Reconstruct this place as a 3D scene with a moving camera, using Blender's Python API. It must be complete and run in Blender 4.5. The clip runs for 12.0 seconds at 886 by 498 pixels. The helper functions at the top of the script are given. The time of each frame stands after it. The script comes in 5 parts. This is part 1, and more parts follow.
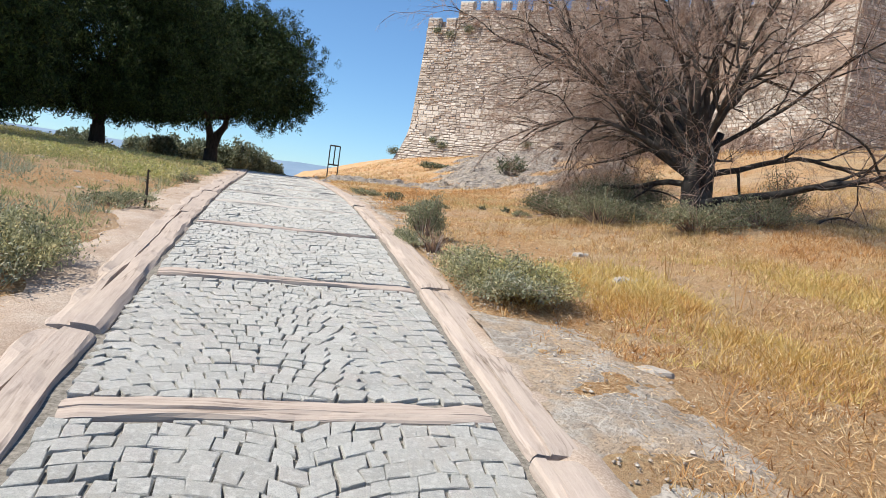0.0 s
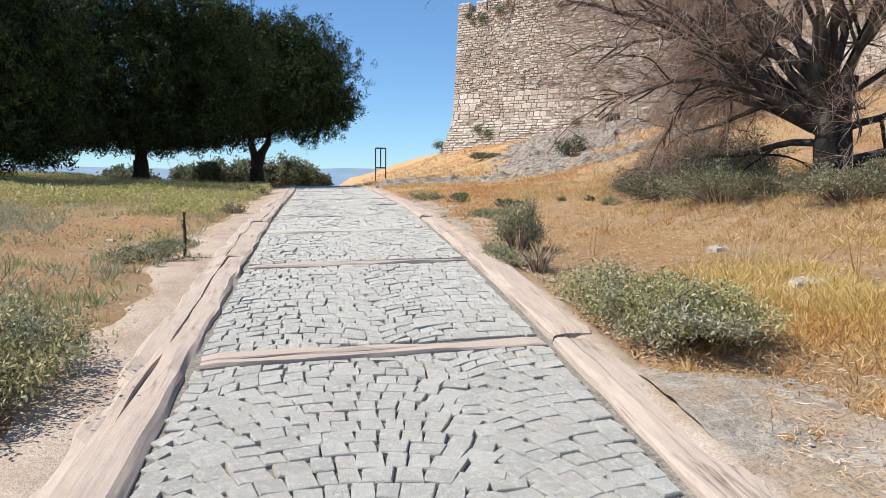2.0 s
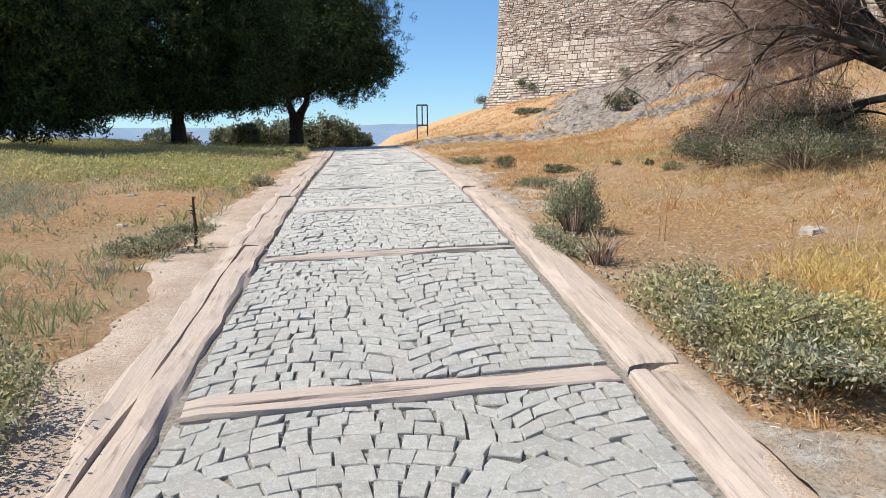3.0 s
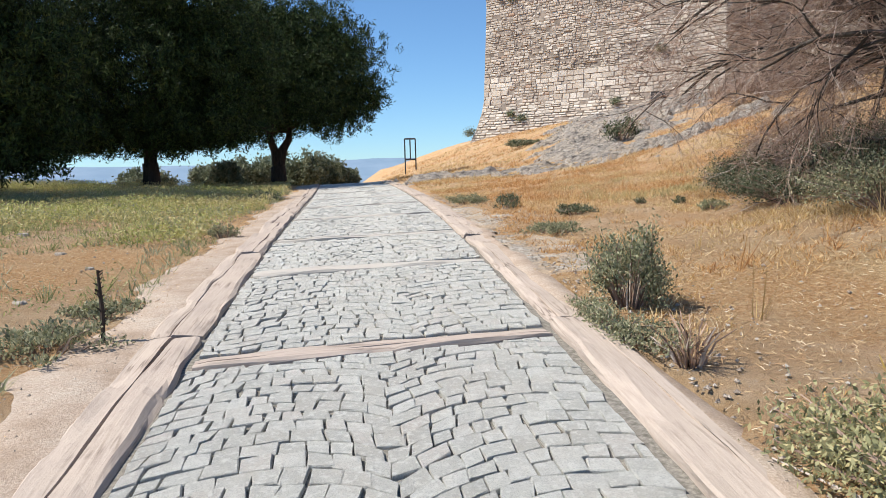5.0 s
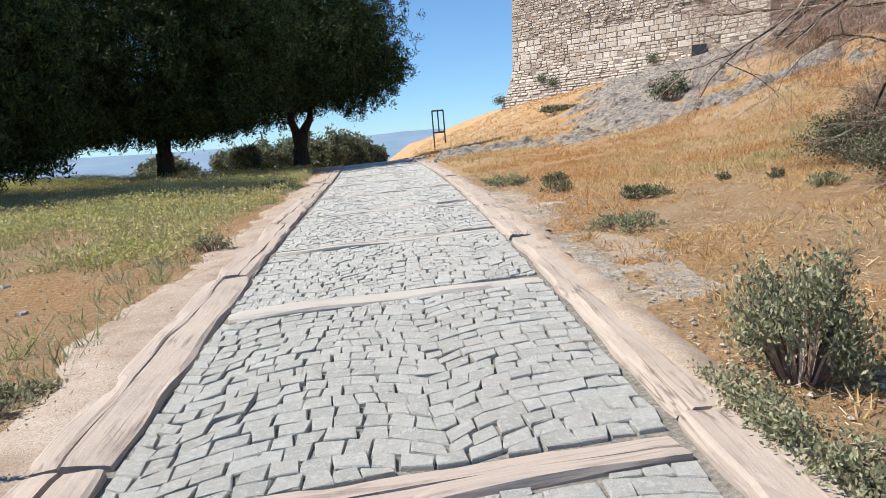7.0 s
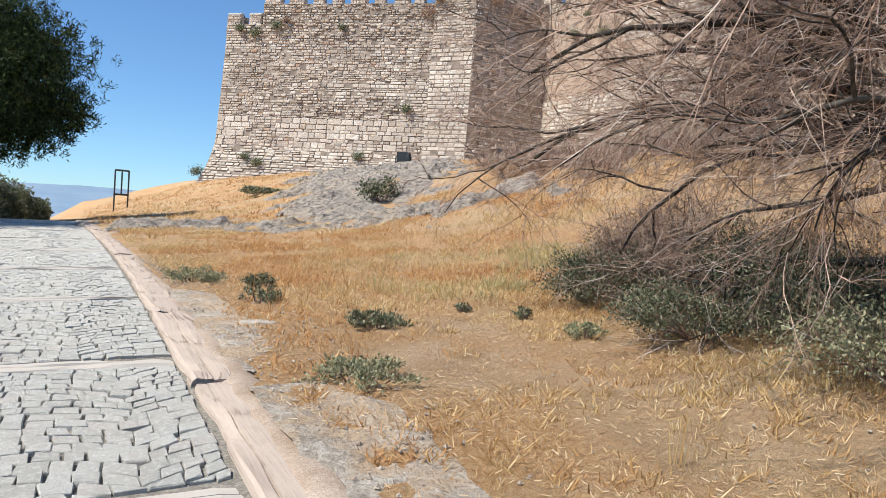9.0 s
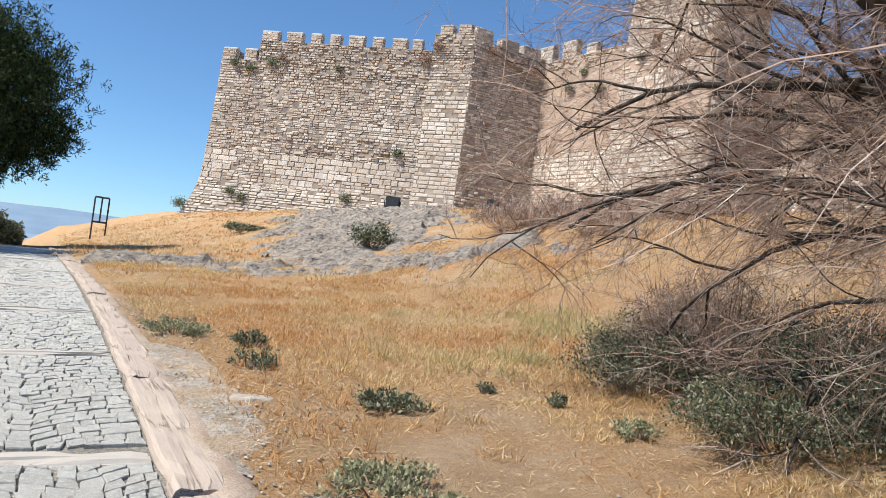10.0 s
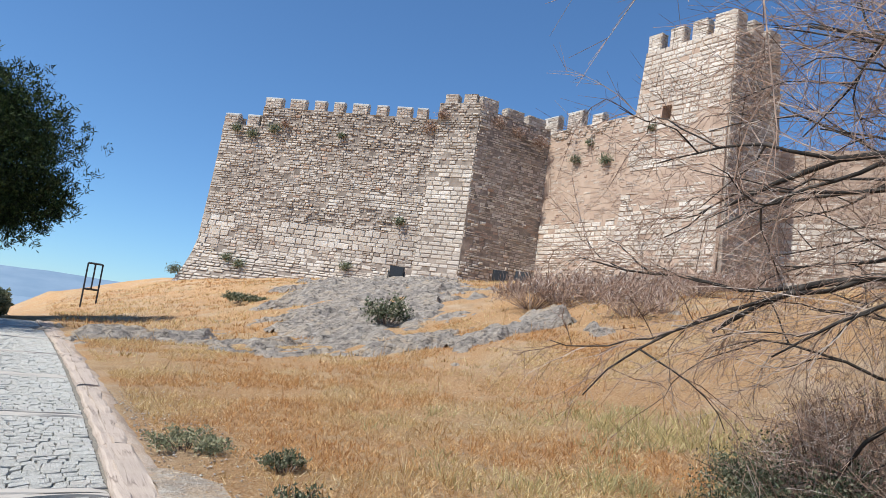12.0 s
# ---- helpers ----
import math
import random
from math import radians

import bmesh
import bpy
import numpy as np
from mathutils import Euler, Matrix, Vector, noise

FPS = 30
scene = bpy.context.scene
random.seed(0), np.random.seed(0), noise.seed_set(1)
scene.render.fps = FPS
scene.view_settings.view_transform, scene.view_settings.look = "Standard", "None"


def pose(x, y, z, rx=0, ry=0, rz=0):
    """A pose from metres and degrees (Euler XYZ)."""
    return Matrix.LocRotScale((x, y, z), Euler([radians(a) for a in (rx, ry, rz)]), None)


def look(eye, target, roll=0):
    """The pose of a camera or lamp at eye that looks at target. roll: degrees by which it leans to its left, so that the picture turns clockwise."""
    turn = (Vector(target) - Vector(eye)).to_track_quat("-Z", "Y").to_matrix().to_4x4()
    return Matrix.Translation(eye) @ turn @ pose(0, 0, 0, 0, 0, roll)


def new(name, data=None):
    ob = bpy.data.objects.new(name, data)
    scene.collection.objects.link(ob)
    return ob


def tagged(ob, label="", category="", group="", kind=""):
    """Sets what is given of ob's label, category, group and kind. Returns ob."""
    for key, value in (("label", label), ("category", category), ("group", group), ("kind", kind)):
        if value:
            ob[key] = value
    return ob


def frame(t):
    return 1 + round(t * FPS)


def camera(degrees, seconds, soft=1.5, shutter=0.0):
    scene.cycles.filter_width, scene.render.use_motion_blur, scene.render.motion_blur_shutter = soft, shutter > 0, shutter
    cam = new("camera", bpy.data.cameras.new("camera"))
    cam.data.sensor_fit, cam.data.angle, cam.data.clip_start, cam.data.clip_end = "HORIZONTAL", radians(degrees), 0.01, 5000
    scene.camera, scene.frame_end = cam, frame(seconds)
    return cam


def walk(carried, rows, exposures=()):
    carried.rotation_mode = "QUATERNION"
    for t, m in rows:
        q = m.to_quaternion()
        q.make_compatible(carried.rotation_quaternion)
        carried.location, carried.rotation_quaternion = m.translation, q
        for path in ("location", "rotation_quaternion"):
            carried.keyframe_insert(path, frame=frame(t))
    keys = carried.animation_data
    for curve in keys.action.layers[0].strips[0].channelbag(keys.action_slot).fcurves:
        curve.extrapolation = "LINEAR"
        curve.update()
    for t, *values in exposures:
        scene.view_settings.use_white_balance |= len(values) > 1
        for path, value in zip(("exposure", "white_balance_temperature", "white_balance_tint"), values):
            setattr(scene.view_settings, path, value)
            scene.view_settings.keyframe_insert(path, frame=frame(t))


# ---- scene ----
# The walk up the cobbled ramp.
PATH = [
    (0, (0.338, -5.978, 0.850), (3.481, 3.490, 0.148), 7.84),
    (0.5, (0.325, -5.546, 0.899), (3.421, 3.922, 0.026), 6.21),
    (1, (0.307, -5.101, 0.937), (2.601, 4.551, -0.320), 7.29),
    (1.5, (0.287, -4.665, 0.980), (2.829, 4.917, -0.332), 6.97),
    (2, (0.382, -4.211, 1.001), (2.831, 5.444, 0.111), 0.50),
    (2.5, (0.465, -3.703, 1.049), (2.912, 5.881, -0.418), 1.14),
    (3, (0.629, -3.237, 1.181), (2.473, 6.477, -0.313), -0.61),
    (5, (0.874, -1.371, 1.252), (2.880, 8.369, 0.193), -1.66),
    (5.5, (1.051, -0.900, 1.243), (3.890, 8.585, -0.160), -2.36),
    (6, (1.144, -0.425, 1.261), (2.735, 9.238, -0.761), -2.59),
    (6.5, (1.162, 0.041, 1.346), (2.586, 9.797, -0.323), -4.58),
    (8.5, (1.600, 2.101, 1.454), (5.106, 11.423, 0.557), 2.82),
    (9, (1.697, 2.581, 1.543), (7.133, 10.968, 1.220), 3.78),
    (9.5, (1.786, 3.072, 1.623), (7.155, 11.500, 2.000), 6.45),
    (10, (1.824, 3.590, 1.687), (7.453, 11.849, 2.006), 7.18),
    (10.5, (1.920, 4.073, 1.747), (7.731, 12.207, 2.018), 7.62),
    (11, (1.882, 4.467, 1.793), (7.216, 12.914, 2.232), 8.54),
    (11.5, (1.900, 4.869, 1.833), (7.532, 13.126, 2.163), 6.95),
    (12, (1.975, 5.295, 1.910), (7.555, 13.501, 3.146), 7.86),
]
cam = camera(62.2, 12.0, soft=0.6)
EXPOSURE = 0.46
walk(cam, [(t, look(eye, target, roll)) for t, eye, target, roll in PATH], exposures=[(0, EXPOSURE, 6700, 10), (3, EXPOSURE - 0.02, 6700, 10), (6, EXPOSURE - 0.02, 6600, 9), (9, EXPOSURE, 6580, 9), (11.3, EXPOSURE, 6450, 9), (12, EXPOSURE - 0.16, 6290, 9)])

# ---- light ----
SUN_EL = 54
SUN_AZ = (-0.993, 0.12)  # the sun stands to the west of the ramp
world = bpy.data.worlds.new("sky")
scene.world = world
world.use_nodes = True
wn = world.node_tree
wn.nodes.clear()
sky = wn.nodes.new("ShaderNodeTexSky")
sky.sky_type = "NISHITA"
sky.sun_disc = False
sky.sun_elevation = radians(SUN_EL)
sky.sun_rotation = math.atan2(SUN_AZ[0], SUN_AZ[1])
sky.altitude = 1500
sky.air_density = 1.0
sky.dust_density = 0.0
sky.ozone_density = 2.6
bg = wn.nodes.new("ShaderNodeBackground")
bg.inputs["Strength"].default_value = 0.127
wo = wn.nodes.new("ShaderNodeOutputWorld")
haze = wn.nodes.new("ShaderNodeMix")
haze.data_type, haze.blend_type = "RGBA", "MULTIPLY"
haze.inputs[0].default_value = 1.0
haze.inputs[7].default_value = (0.62, 0.89, 1.14, 1)
even = wn.nodes.new("ShaderNodeGamma")  # summer haze evens the sky out
even.inputs[1].default_value = 0.86
wn.links.new(sky.outputs[0], even.inputs[0])
wn.links.new(even.outputs[0], haze.inputs[6])
wn.links.new(haze.outputs[2], bg.inputs[0])
wn.links.new(bg.outputs[0], wo.inputs[0])
sun_data = bpy.data.lights.new("sun", "SUN")
sun_data.energy = 5.0
sun_data.angle = radians(0.55)
sun_data.color = (1.0, 0.95, 0.865)
sun = new("sun", sun_data)
ce, se = math.cos(radians(SUN_EL)), math.sin(radians(SUN_EL))
sun.matrix_world = look((SUN_AZ[0] * ce * 90, SUN_AZ[1] * ce * 90, se * 90), (0, 0, 0))

# ---- shared helpers ----


def vnoise(x, y, seed=0):
    """Smooth value noise from 0 to 1 over numpy arrays."""
    x, y = np.broadcast_arrays(np.asarray(x, float), np.asarray(y, float))
    xi, yi = np.floor(x).astype(np.int64), np.floor(y).astype(np.int64)
    fx, fy = x - xi, y - yi
    fx, fy = fx * fx * (3 - 2 * fx), fy * fy * (3 - 2 * fy)

    def h(a, b):
        n = (a * 374761393 + b * 668265263 + seed * 982451653) & 0x7FFFFFFF
        n = ((n ^ (n >> 13)) * 1274126177) & 0x7FFFFFFF
        return ((n ^ (n >> 16)) & 0xFFFF) / 65535.0

    return (h(xi, yi) * (1 - fx) + h(xi + 1, yi) * fx) * (1 - fy) + (h(xi, yi + 1) * (1 - fx) + h(xi + 1, yi + 1) * fx) * fy


def fbm(x, y, seed=0, octaves=4):
    x, y = np.asarray(x, float), np.asarray(y, float)
    return sum(0.5 ** (k + 1) * vnoise(x * 2 ** k, y * 2 ** k, seed + k) for k in range(octaves))


def mesh_of(name, verts, faces, material=None, smooth=False):
    me = bpy.data.meshes.new(name)
    me.from_pydata([tuple(v) for v in verts], [], [tuple(int(i) for i in f) for f in faces])
    if material:
        me.materials.append(material)
    if smooth:
        me.polygons.foreach_set("use_smooth", [True] * len(me.polygons))
    me.update()
    return me


def soup(name, quads, material, smooth=False):
    """A mesh from an array of loose quads or triangles, shape (n, k, 3)."""
    quads = np.asarray(quads, float)
    n, k = quads.shape[:2]
    me = bpy.data.meshes.new(name)
    me.vertices.add(n * k)
    me.vertices.foreach_set("co", quads.ravel())
    me.loops.add(n * k)
    me.loops.foreach_set("vertex_index", np.arange(n * k))
    me.polygons.add(n)
    me.polygons.foreach_set("loop_start", np.arange(0, n * k, k))
    me.polygons.foreach_set("loop_total", np.full(n, k))
    me.materials.append(material)
    if smooth:
        me.polygons.foreach_set("use_smooth", np.ones(n, bool))
    me.update(calc_edges=True)
    return me


def child(name, me, parent, label=""):
    ob = new(name, me)
    ob.parent = parent
    return tagged(ob, label)


def part(name, bm, material, parent, label=""):
    me = bpy.data.meshes.new(name)
    bm.to_mesh(me)
    bm.free()
    me.materials.append(material)
    return child(name, me, parent, label)


def thing(name, at, label, category, group="", kind=""):
    ob = new(name)
    ob.location = at
    ob.empty_display_size = 0.2
    return tagged(ob, label, category, group, kind)


# ---- materials ----


class Nodes:
    """Small helper round one node material."""

    def __init__(self, name, rough=0.85, metal=0.0, spec=0.3):
        self.mat = bpy.data.materials.new(name)
        self.mat.use_nodes = True
        self.tree = self.mat.node_tree
        self.bsdf = self.tree.nodes["Principled BSDF"]
        self.bsdf.inputs["Roughness"].default_value = rough
        self.bsdf.inputs["Metallic"].default_value = metal
        self.bsdf.inputs["Specular IOR Level"].default_value = spec

    def add(self, kind, **inputs):
        node = self.tree.nodes.new(kind)
        for key, value in inputs.items():
            node.inputs[key.replace("_", " ")].default_value = value
        return node

    def link(self, a, b):
        self.tree.links.new(a, b)

    def coords(self, scale=(1, 1, 1), local=False):
        tc = self.add("ShaderNodeTexCoord") if local else self.add("ShaderNodeNewGeometry")
        mp = self.add("ShaderNodeMapping")
        mp.inputs["Scale"].default_value = scale
        self.link(tc.outputs["Object" if local else "Position"], mp.inputs["Vector"])
        return mp.outputs[0]

    def noise(self, scale, detail=4.0, rough=0.55, vec=None, distort=0.0):
        n = self.add("ShaderNodeTexNoise", Scale=scale, Detail=detail, Roughness=rough, Distortion=distort)
        if vec is not None:
            self.link(vec, n.inputs["Vector"])
        return n.outputs[0]

    def ramp(self, fac, stops):
        r = self.add("ShaderNodeValToRGB")
        els = r.color_ramp.elements
        while len(els) < len(stops):
            els.new(0.5)
        for e, (p, c) in zip(els, stops):
            e.position = p
            e.color = (*c, 1) if len(c) == 3 else c
        self.link(fac, r.inputs[0])
        return r.outputs[0]

    def mix(self, fac, a, b, mode="MIX"):
        m = self.add("ShaderNodeMix")
        m.data_type, m.blend_type = "RGBA", mode
        for value, slot in ((fac, m.inputs[0]), (a, m.inputs[6]), (b, m.inputs[7])):
            if isinstance(value, (int, float)):
                slot.default_value = value
            elif isinstance(value, tuple):
                slot.default_value = (*value, 1)
            else:
                self.link(value, slot)
        return m.outputs[2]

    def island(self):
        return self.add("ShaderNodeNewGeometry").outputs["Random Per Island"]

    def object_random(self):
        return self.add("ShaderNodeObjectInfo").outputs["Random"]

    def maths(self, op, a, b):
        m = self.add("ShaderNodeMath")
        m.operation = op
        for value, slot in ((a, m.inputs[0]), (b, m.inputs[1])):
            if isinstance(value, (int, float)):
                slot.default_value = value
            else:
                self.link(value, slot)
        return m.outputs[0]

    def colour(self, out):
        self.link(out, self.bsdf.inputs["Base Color"])

    def bump(self, height, strength=0.4, distance=0.02):
        b = self.add("ShaderNodeBump", Strength=strength, Distance=distance)
        self.link(height, b.inputs["Height"])
        self.link(b.outputs[0], self.bsdf.inputs["Normal"])

    def leafy(self, amount=0.25):
        """Let some light through thin leaves."""
        self.bsdf.inputs["Transmission Weight"].default_value = 0.0
        self.bsdf.inputs["Subsurface Weight"].default_value = 0.0
        tr = self.add("ShaderNodeBsdfTranslucent")
        mixs = self.add("ShaderNodeMixShader")
        mixs.inputs[0].default_value = amount
        src = self.bsdf.inputs["Base Color"].links[0].from_socket
        self.link(src, tr.inputs[0])
        self.link(self.bsdf.outputs[0], mixs.inputs[1])
        self.link(tr.outputs[0], mixs.inputs[2])
        out = self.tree.nodes["Material Output"]
        self.link(mixs.outputs[0], out.inputs[0])


def make_ground():
    n = Nodes("dry_earth", 0.95, spec=0.1)
    p = n.coords()
    big = n.noise(0.22, 5, 0.6, p)
    mid = n.noise(1.6, 5, 0.65, p)
    fine = n.noise(26, 5, 0.7, p)
    grit = n.noise(120, 3, 0.7, p)
    earth = n.ramp(mid, [(0.3, (0.4, 0.265, 0.155)), (0.5, (0.54, 0.38, 0.24)), (0.7, (0.63, 0.49, 0.36))])
    straw = n.ramp(fine, [(0.3, (0.34, 0.2, 0.085)), (0.5, (0.56, 0.38, 0.19)), (0.68, (0.74, 0.57, 0.34))])
    c = n.mix(n.ramp(big, [(0.4, (0, 0, 0)), (0.6, (0.8, 0.8, 0.8))]), earth, straw)
    rust = n.ramp(n.noise(0.5, 4, 0.6, p), [(0.4, (0, 0, 0)), (0.55, (0.85, 0.85, 0.85))])
    c = n.mix(rust, c, n.ramp(fine, [(0.32, (0.36, 0.18, 0.075)), (0.5, (0.55, 0.32, 0.15)), (0.68, (0.7, 0.5, 0.29))]))
    c = n.mix(n.ramp(grit, [(0.36, (0.45, 0.45, 0.45)), (0.54, (0, 0, 0))]), c, (0.22, 0.14, 0.085))
    c = n.mix(n.ramp(n.noise(75, 4, 0.8, p), [(0.55, (0, 0, 0)), (0.68, (0.7, 0.7, 0.7))]), c, (0.6, 0.47, 0.33))
    stones = n.ramp(n.noise(9, 4, 0.7, p), [(0.64, (0, 0, 0)), (0.7, (0.7, 0.7, 0.7))])
    c = n.mix(stones, c, (0.5, 0.44, 0.37))
    n.colour(c)
    n.bump(n.mix(0.6, n.noise(7, 6, 0.75, p), grit), 1.0, 0.06)
    return n.mat


def make_gravel():
    n = Nodes("dusty_verge", 0.95, spec=0.1)
    p = n.coords()
    c = n.ramp(n.noise(2.5, 6, 0.7, p), [(0.3, (0.36, 0.27, 0.2)), (0.5, (0.5, 0.4, 0.32)), (0.72, (0.58, 0.5, 0.42))])
    g = n.noise(70, 4, 0.75, p)
    c = n.mix(n.ramp(g, [(0.38, (0.55, 0.55, 0.55)), (0.6, (0, 0, 0))]), c, (0.22, 0.16, 0.12))
    n.colour(c)
    n.bump(g, 0.6, 0.02)
    return n.mat


def make_sett(random_by_object):
    n = Nodes("granite_sett" if random_by_object else "granite_setts", 0.8, spec=0.3)
    r = n.object_random() if random_by_object else n.island()
    p = n.coords()
    base = n.ramp(r, [(0.0, (0.51, 0.5, 0.455)), (0.5, (0.59, 0.58, 0.53)), (0.85, (0.65, 0.64, 0.59)), (1.0, (0.59, 0.55, 0.5))])
    speck = n.noise(150, 3, 0.8, p)
    stain = n.noise(3.2, 5, 0.65, p)
    c = n.mix(n.ramp(speck, [(0.36, (0.5, 0.5, 0.5)), (0.52, (0, 0, 0))]), base, (0.26, 0.26, 0.25))
    c = n.mix(n.ramp(n.noise(90, 3, 0.8, p), [(0.6, (0, 0, 0)), (0.72, (0.6, 0.6, 0.6))]), c, (0.66, 0.66, 0.63))
    c = n.mix(n.ramp(stain, [(0.42, (0, 0, 0)), (0.7, (0.35, 0.35, 0.35))]), c, (0.5, 0.43, 0.36))
    c = n.mix(n.ramp(n.noise(24, 5, 0.75, p), [(0.36, (0.4, 0.4, 0.4)), (0.5, (0, 0, 0))]), c, (0.44, 0.435, 0.4))
    c = n.mix(n.ramp(n.noise(33, 4, 0.7, p), [(0.5, (0, 0, 0)), (0.64, (0.75, 0.75, 0.75))]), c, (0.69, 0.68, 0.63))
    n.colour(c)
    n.bump(n.mix(0.5, speck, n.noise(28, 4, 0.6, p)), 1.0, 0.03)
    return n.mat


def make_joint():
    n = Nodes("joint_sand", 0.95, spec=0.1)
    c = n.ramp(n.noise(40, 5, 0.7, n.coords()), [(0.3, (0.1, 0.09, 0.075)), (0.5, (0.2, 0.185, 0.16)), (0.7, (0.33, 0.3, 0.26))])
    n.colour(c)
    return n.mat


def make_timber(name, dust):
    n = Nodes(name, 0.9, spec=0.12)
    grain_p = n.coords((1.0, 0.05, 1.0), local=True)
    p = n.coords()
    g = n.noise(60, 6, 0.7, grain_p, 0.1)
    crack = n.noise(13, 3, 0.5, grain_p, 0.4)
    c = n.ramp(g, [(0.25, (0.3, 0.24, 0.2)), (0.45, (0.4, 0.33, 0.28)), (0.6, (0.45, 0.375, 0.32)), (0.8, (0.51, 0.435, 0.38))])
    lines = n.ramp(crack, [(0.455, (0, 0, 0)), (0.485, (0.8, 0.8, 0.8)), (0.495, (0.8, 0.8, 0.8)), (0.525, (0, 0, 0))])
    worn = n.ramp(n.noise(1.6, 3, 0.6, p), [(0.45, (0, 0, 0)), (0.58, (1, 1, 1))])
    c = n.mix(n.mix(1.0, lines, worn, "MULTIPLY"), c, (0.13, 0.095, 0.075))
    c = n.mix(n.ramp(n.noise(3.1, 5, 0.7, p), [(0.42, (0, 0, 0)), (0.66, (0.7, 0.7, 0.7))]), c, (0.46, 0.385, 0.32))
    c = n.mix(n.ramp(n.noise(55, 4, 0.8, p), [(0.58, (0, 0, 0)), (0.7, (0.35, 0.35, 0.35))]), c, (0.25, 0.2, 0.17))
    c = n.mix(n.maths("MULTIPLY", n.object_random(), 0.3), c, (0.42, 0.35, 0.31))
    c = n.mix(n.ramp(n.noise(5, 5, 0.7, p), [(0.3, (dust, dust, dust)), (0.7, (dust * 0.6, dust * 0.6, dust * 0.6))]), c, (0.46, 0.44, 0.4))
    n.colour(c)
    n.bump(n.mix(0.5, g, n.noise(30, 4, 0.7, p)), 0.55, 0.012)
    return n.mat


def make_stone(name, stops, by_object=False, dark=0.35):
    n = Nodes(name, 0.92, spec=0.15)
    p = n.coords()
    r = n.object_random() if by_object else n.island()
    base = n.ramp(r, stops)
    m = n.noise(2.2, 6, 0.7, p)
    f = n.noise(14, 5, 0.7, p)
    c = n.mix(n.ramp(f, [(0.34, (dark, dark, dark)), (0.55, (0, 0, 0))]), base, (0.16, 0.13, 0.11))
    c = n.mix(n.ramp(m, [(0.45, (0, 0, 0)), (0.75, (0.45, 0.45, 0.45))]), c, (0.55, 0.49, 0.42))
    broad = n.noise(0.28, 5, 0.65, p)
    c = n.mix(n.ramp(broad, [(0.4, (0.4, 0.4, 0.4)), (0.55, (0, 0, 0))]), c, (0.3, 0.25, 0.21))
    n.colour(c)
    n.bump(n.mix(0.5, f, n.noise(50, 3, 0.6, p)), 0.9, 0.06)
    return n.mat


def make_plain(name, stops, scale, rough=0.9, bump=0.3, vec=(1, 1, 1), spec=0.2):
    n = Nodes(name, rough, spec=spec)
    f = n.noise(scale, 5, 0.65, n.coords(vec))
    n.colour(n.ramp(f, stops))
    n.bump(f, bump, 0.02)
    return n.mat


def make_leaf(name, stops, through_light=0.25, rough=0.7, scale=0.6, other=None):
    """Leaves that vary one by one; other: a second palette that takes over in patches."""
    n = Nodes(name, rough, spec=0.2)
    r = n.island()
    c = n.ramp(r, stops)
    patch = n.noise(scale, 4, 0.6, n.coords())
    if other:
        c = n.mix(n.ramp(patch, [(0.44, (0, 0, 0)), (0.56, (1, 1, 1))]), c, n.ramp(r, other))
    n.colour(c)
    n.leafy(through_light)
    return n.mat


GROUND = make_ground()
GRAVEL = make_gravel()
SETT_PART = make_sett(True)
SETT_REST = make_sett(False)
JOINT = make_joint()
TIMBER = make_timber("weathered_timber", 0.0)
DUSTY_TIMBER = make_timber("dust_grey_timber", 0.85)
RUBBLE = make_stone("rubble_masonry", [(0, (0.33, 0.285, 0.245)), (0.3, (0.52, 0.455, 0.39)), (0.65, (0.65, 0.585, 0.515)), (0.9, (0.77, 0.71, 0.63)), (1, (0.46, 0.3, 0.21))])
ASHLAR = make_stone("pale_block_masonry", [(0, (0.52, 0.455, 0.39)), (0.5, (0.66, 0.6, 0.52)), (1, (0.78, 0.73, 0.66))], dark=0.25)
ASHLAR_PART = make_stone("pale_stone_block", [(0, (0.52, 0.455, 0.39)), (0.5, (0.66, 0.6, 0.52)), (1, (0.78, 0.73, 0.66))], by_object=True, dark=0.25)
BRICKY = make_stone("pinkish_brick_masonry", [(0, (0.36, 0.25, 0.19)), (0.4, (0.46, 0.34, 0.265)), (0.8, (0.53, 0.42, 0.335)), (1, (0.6, 0.53, 0.45))])
MORTAR = make_plain("lime_mortar", [(0.3, (0.15, 0.125, 0.105)), (0.55, (0.3, 0.255, 0.215)), (0.75, (0.42, 0.36, 0.305))], 1.4, bump=0.6)
MORTAR_PINK = make_plain("pink_mortar", [(0.3, (0.34, 0.25, 0.19)), (0.55, (0.44, 0.335, 0.26)), (0.75, (0.5, 0.41, 0.33))], 1.1, bump=0.6)
COPING = make_plain("pale_cement_cap", [(0.3, (0.42, 0.43, 0.42)), (0.7, (0.6, 0.61, 0.6))], 3)
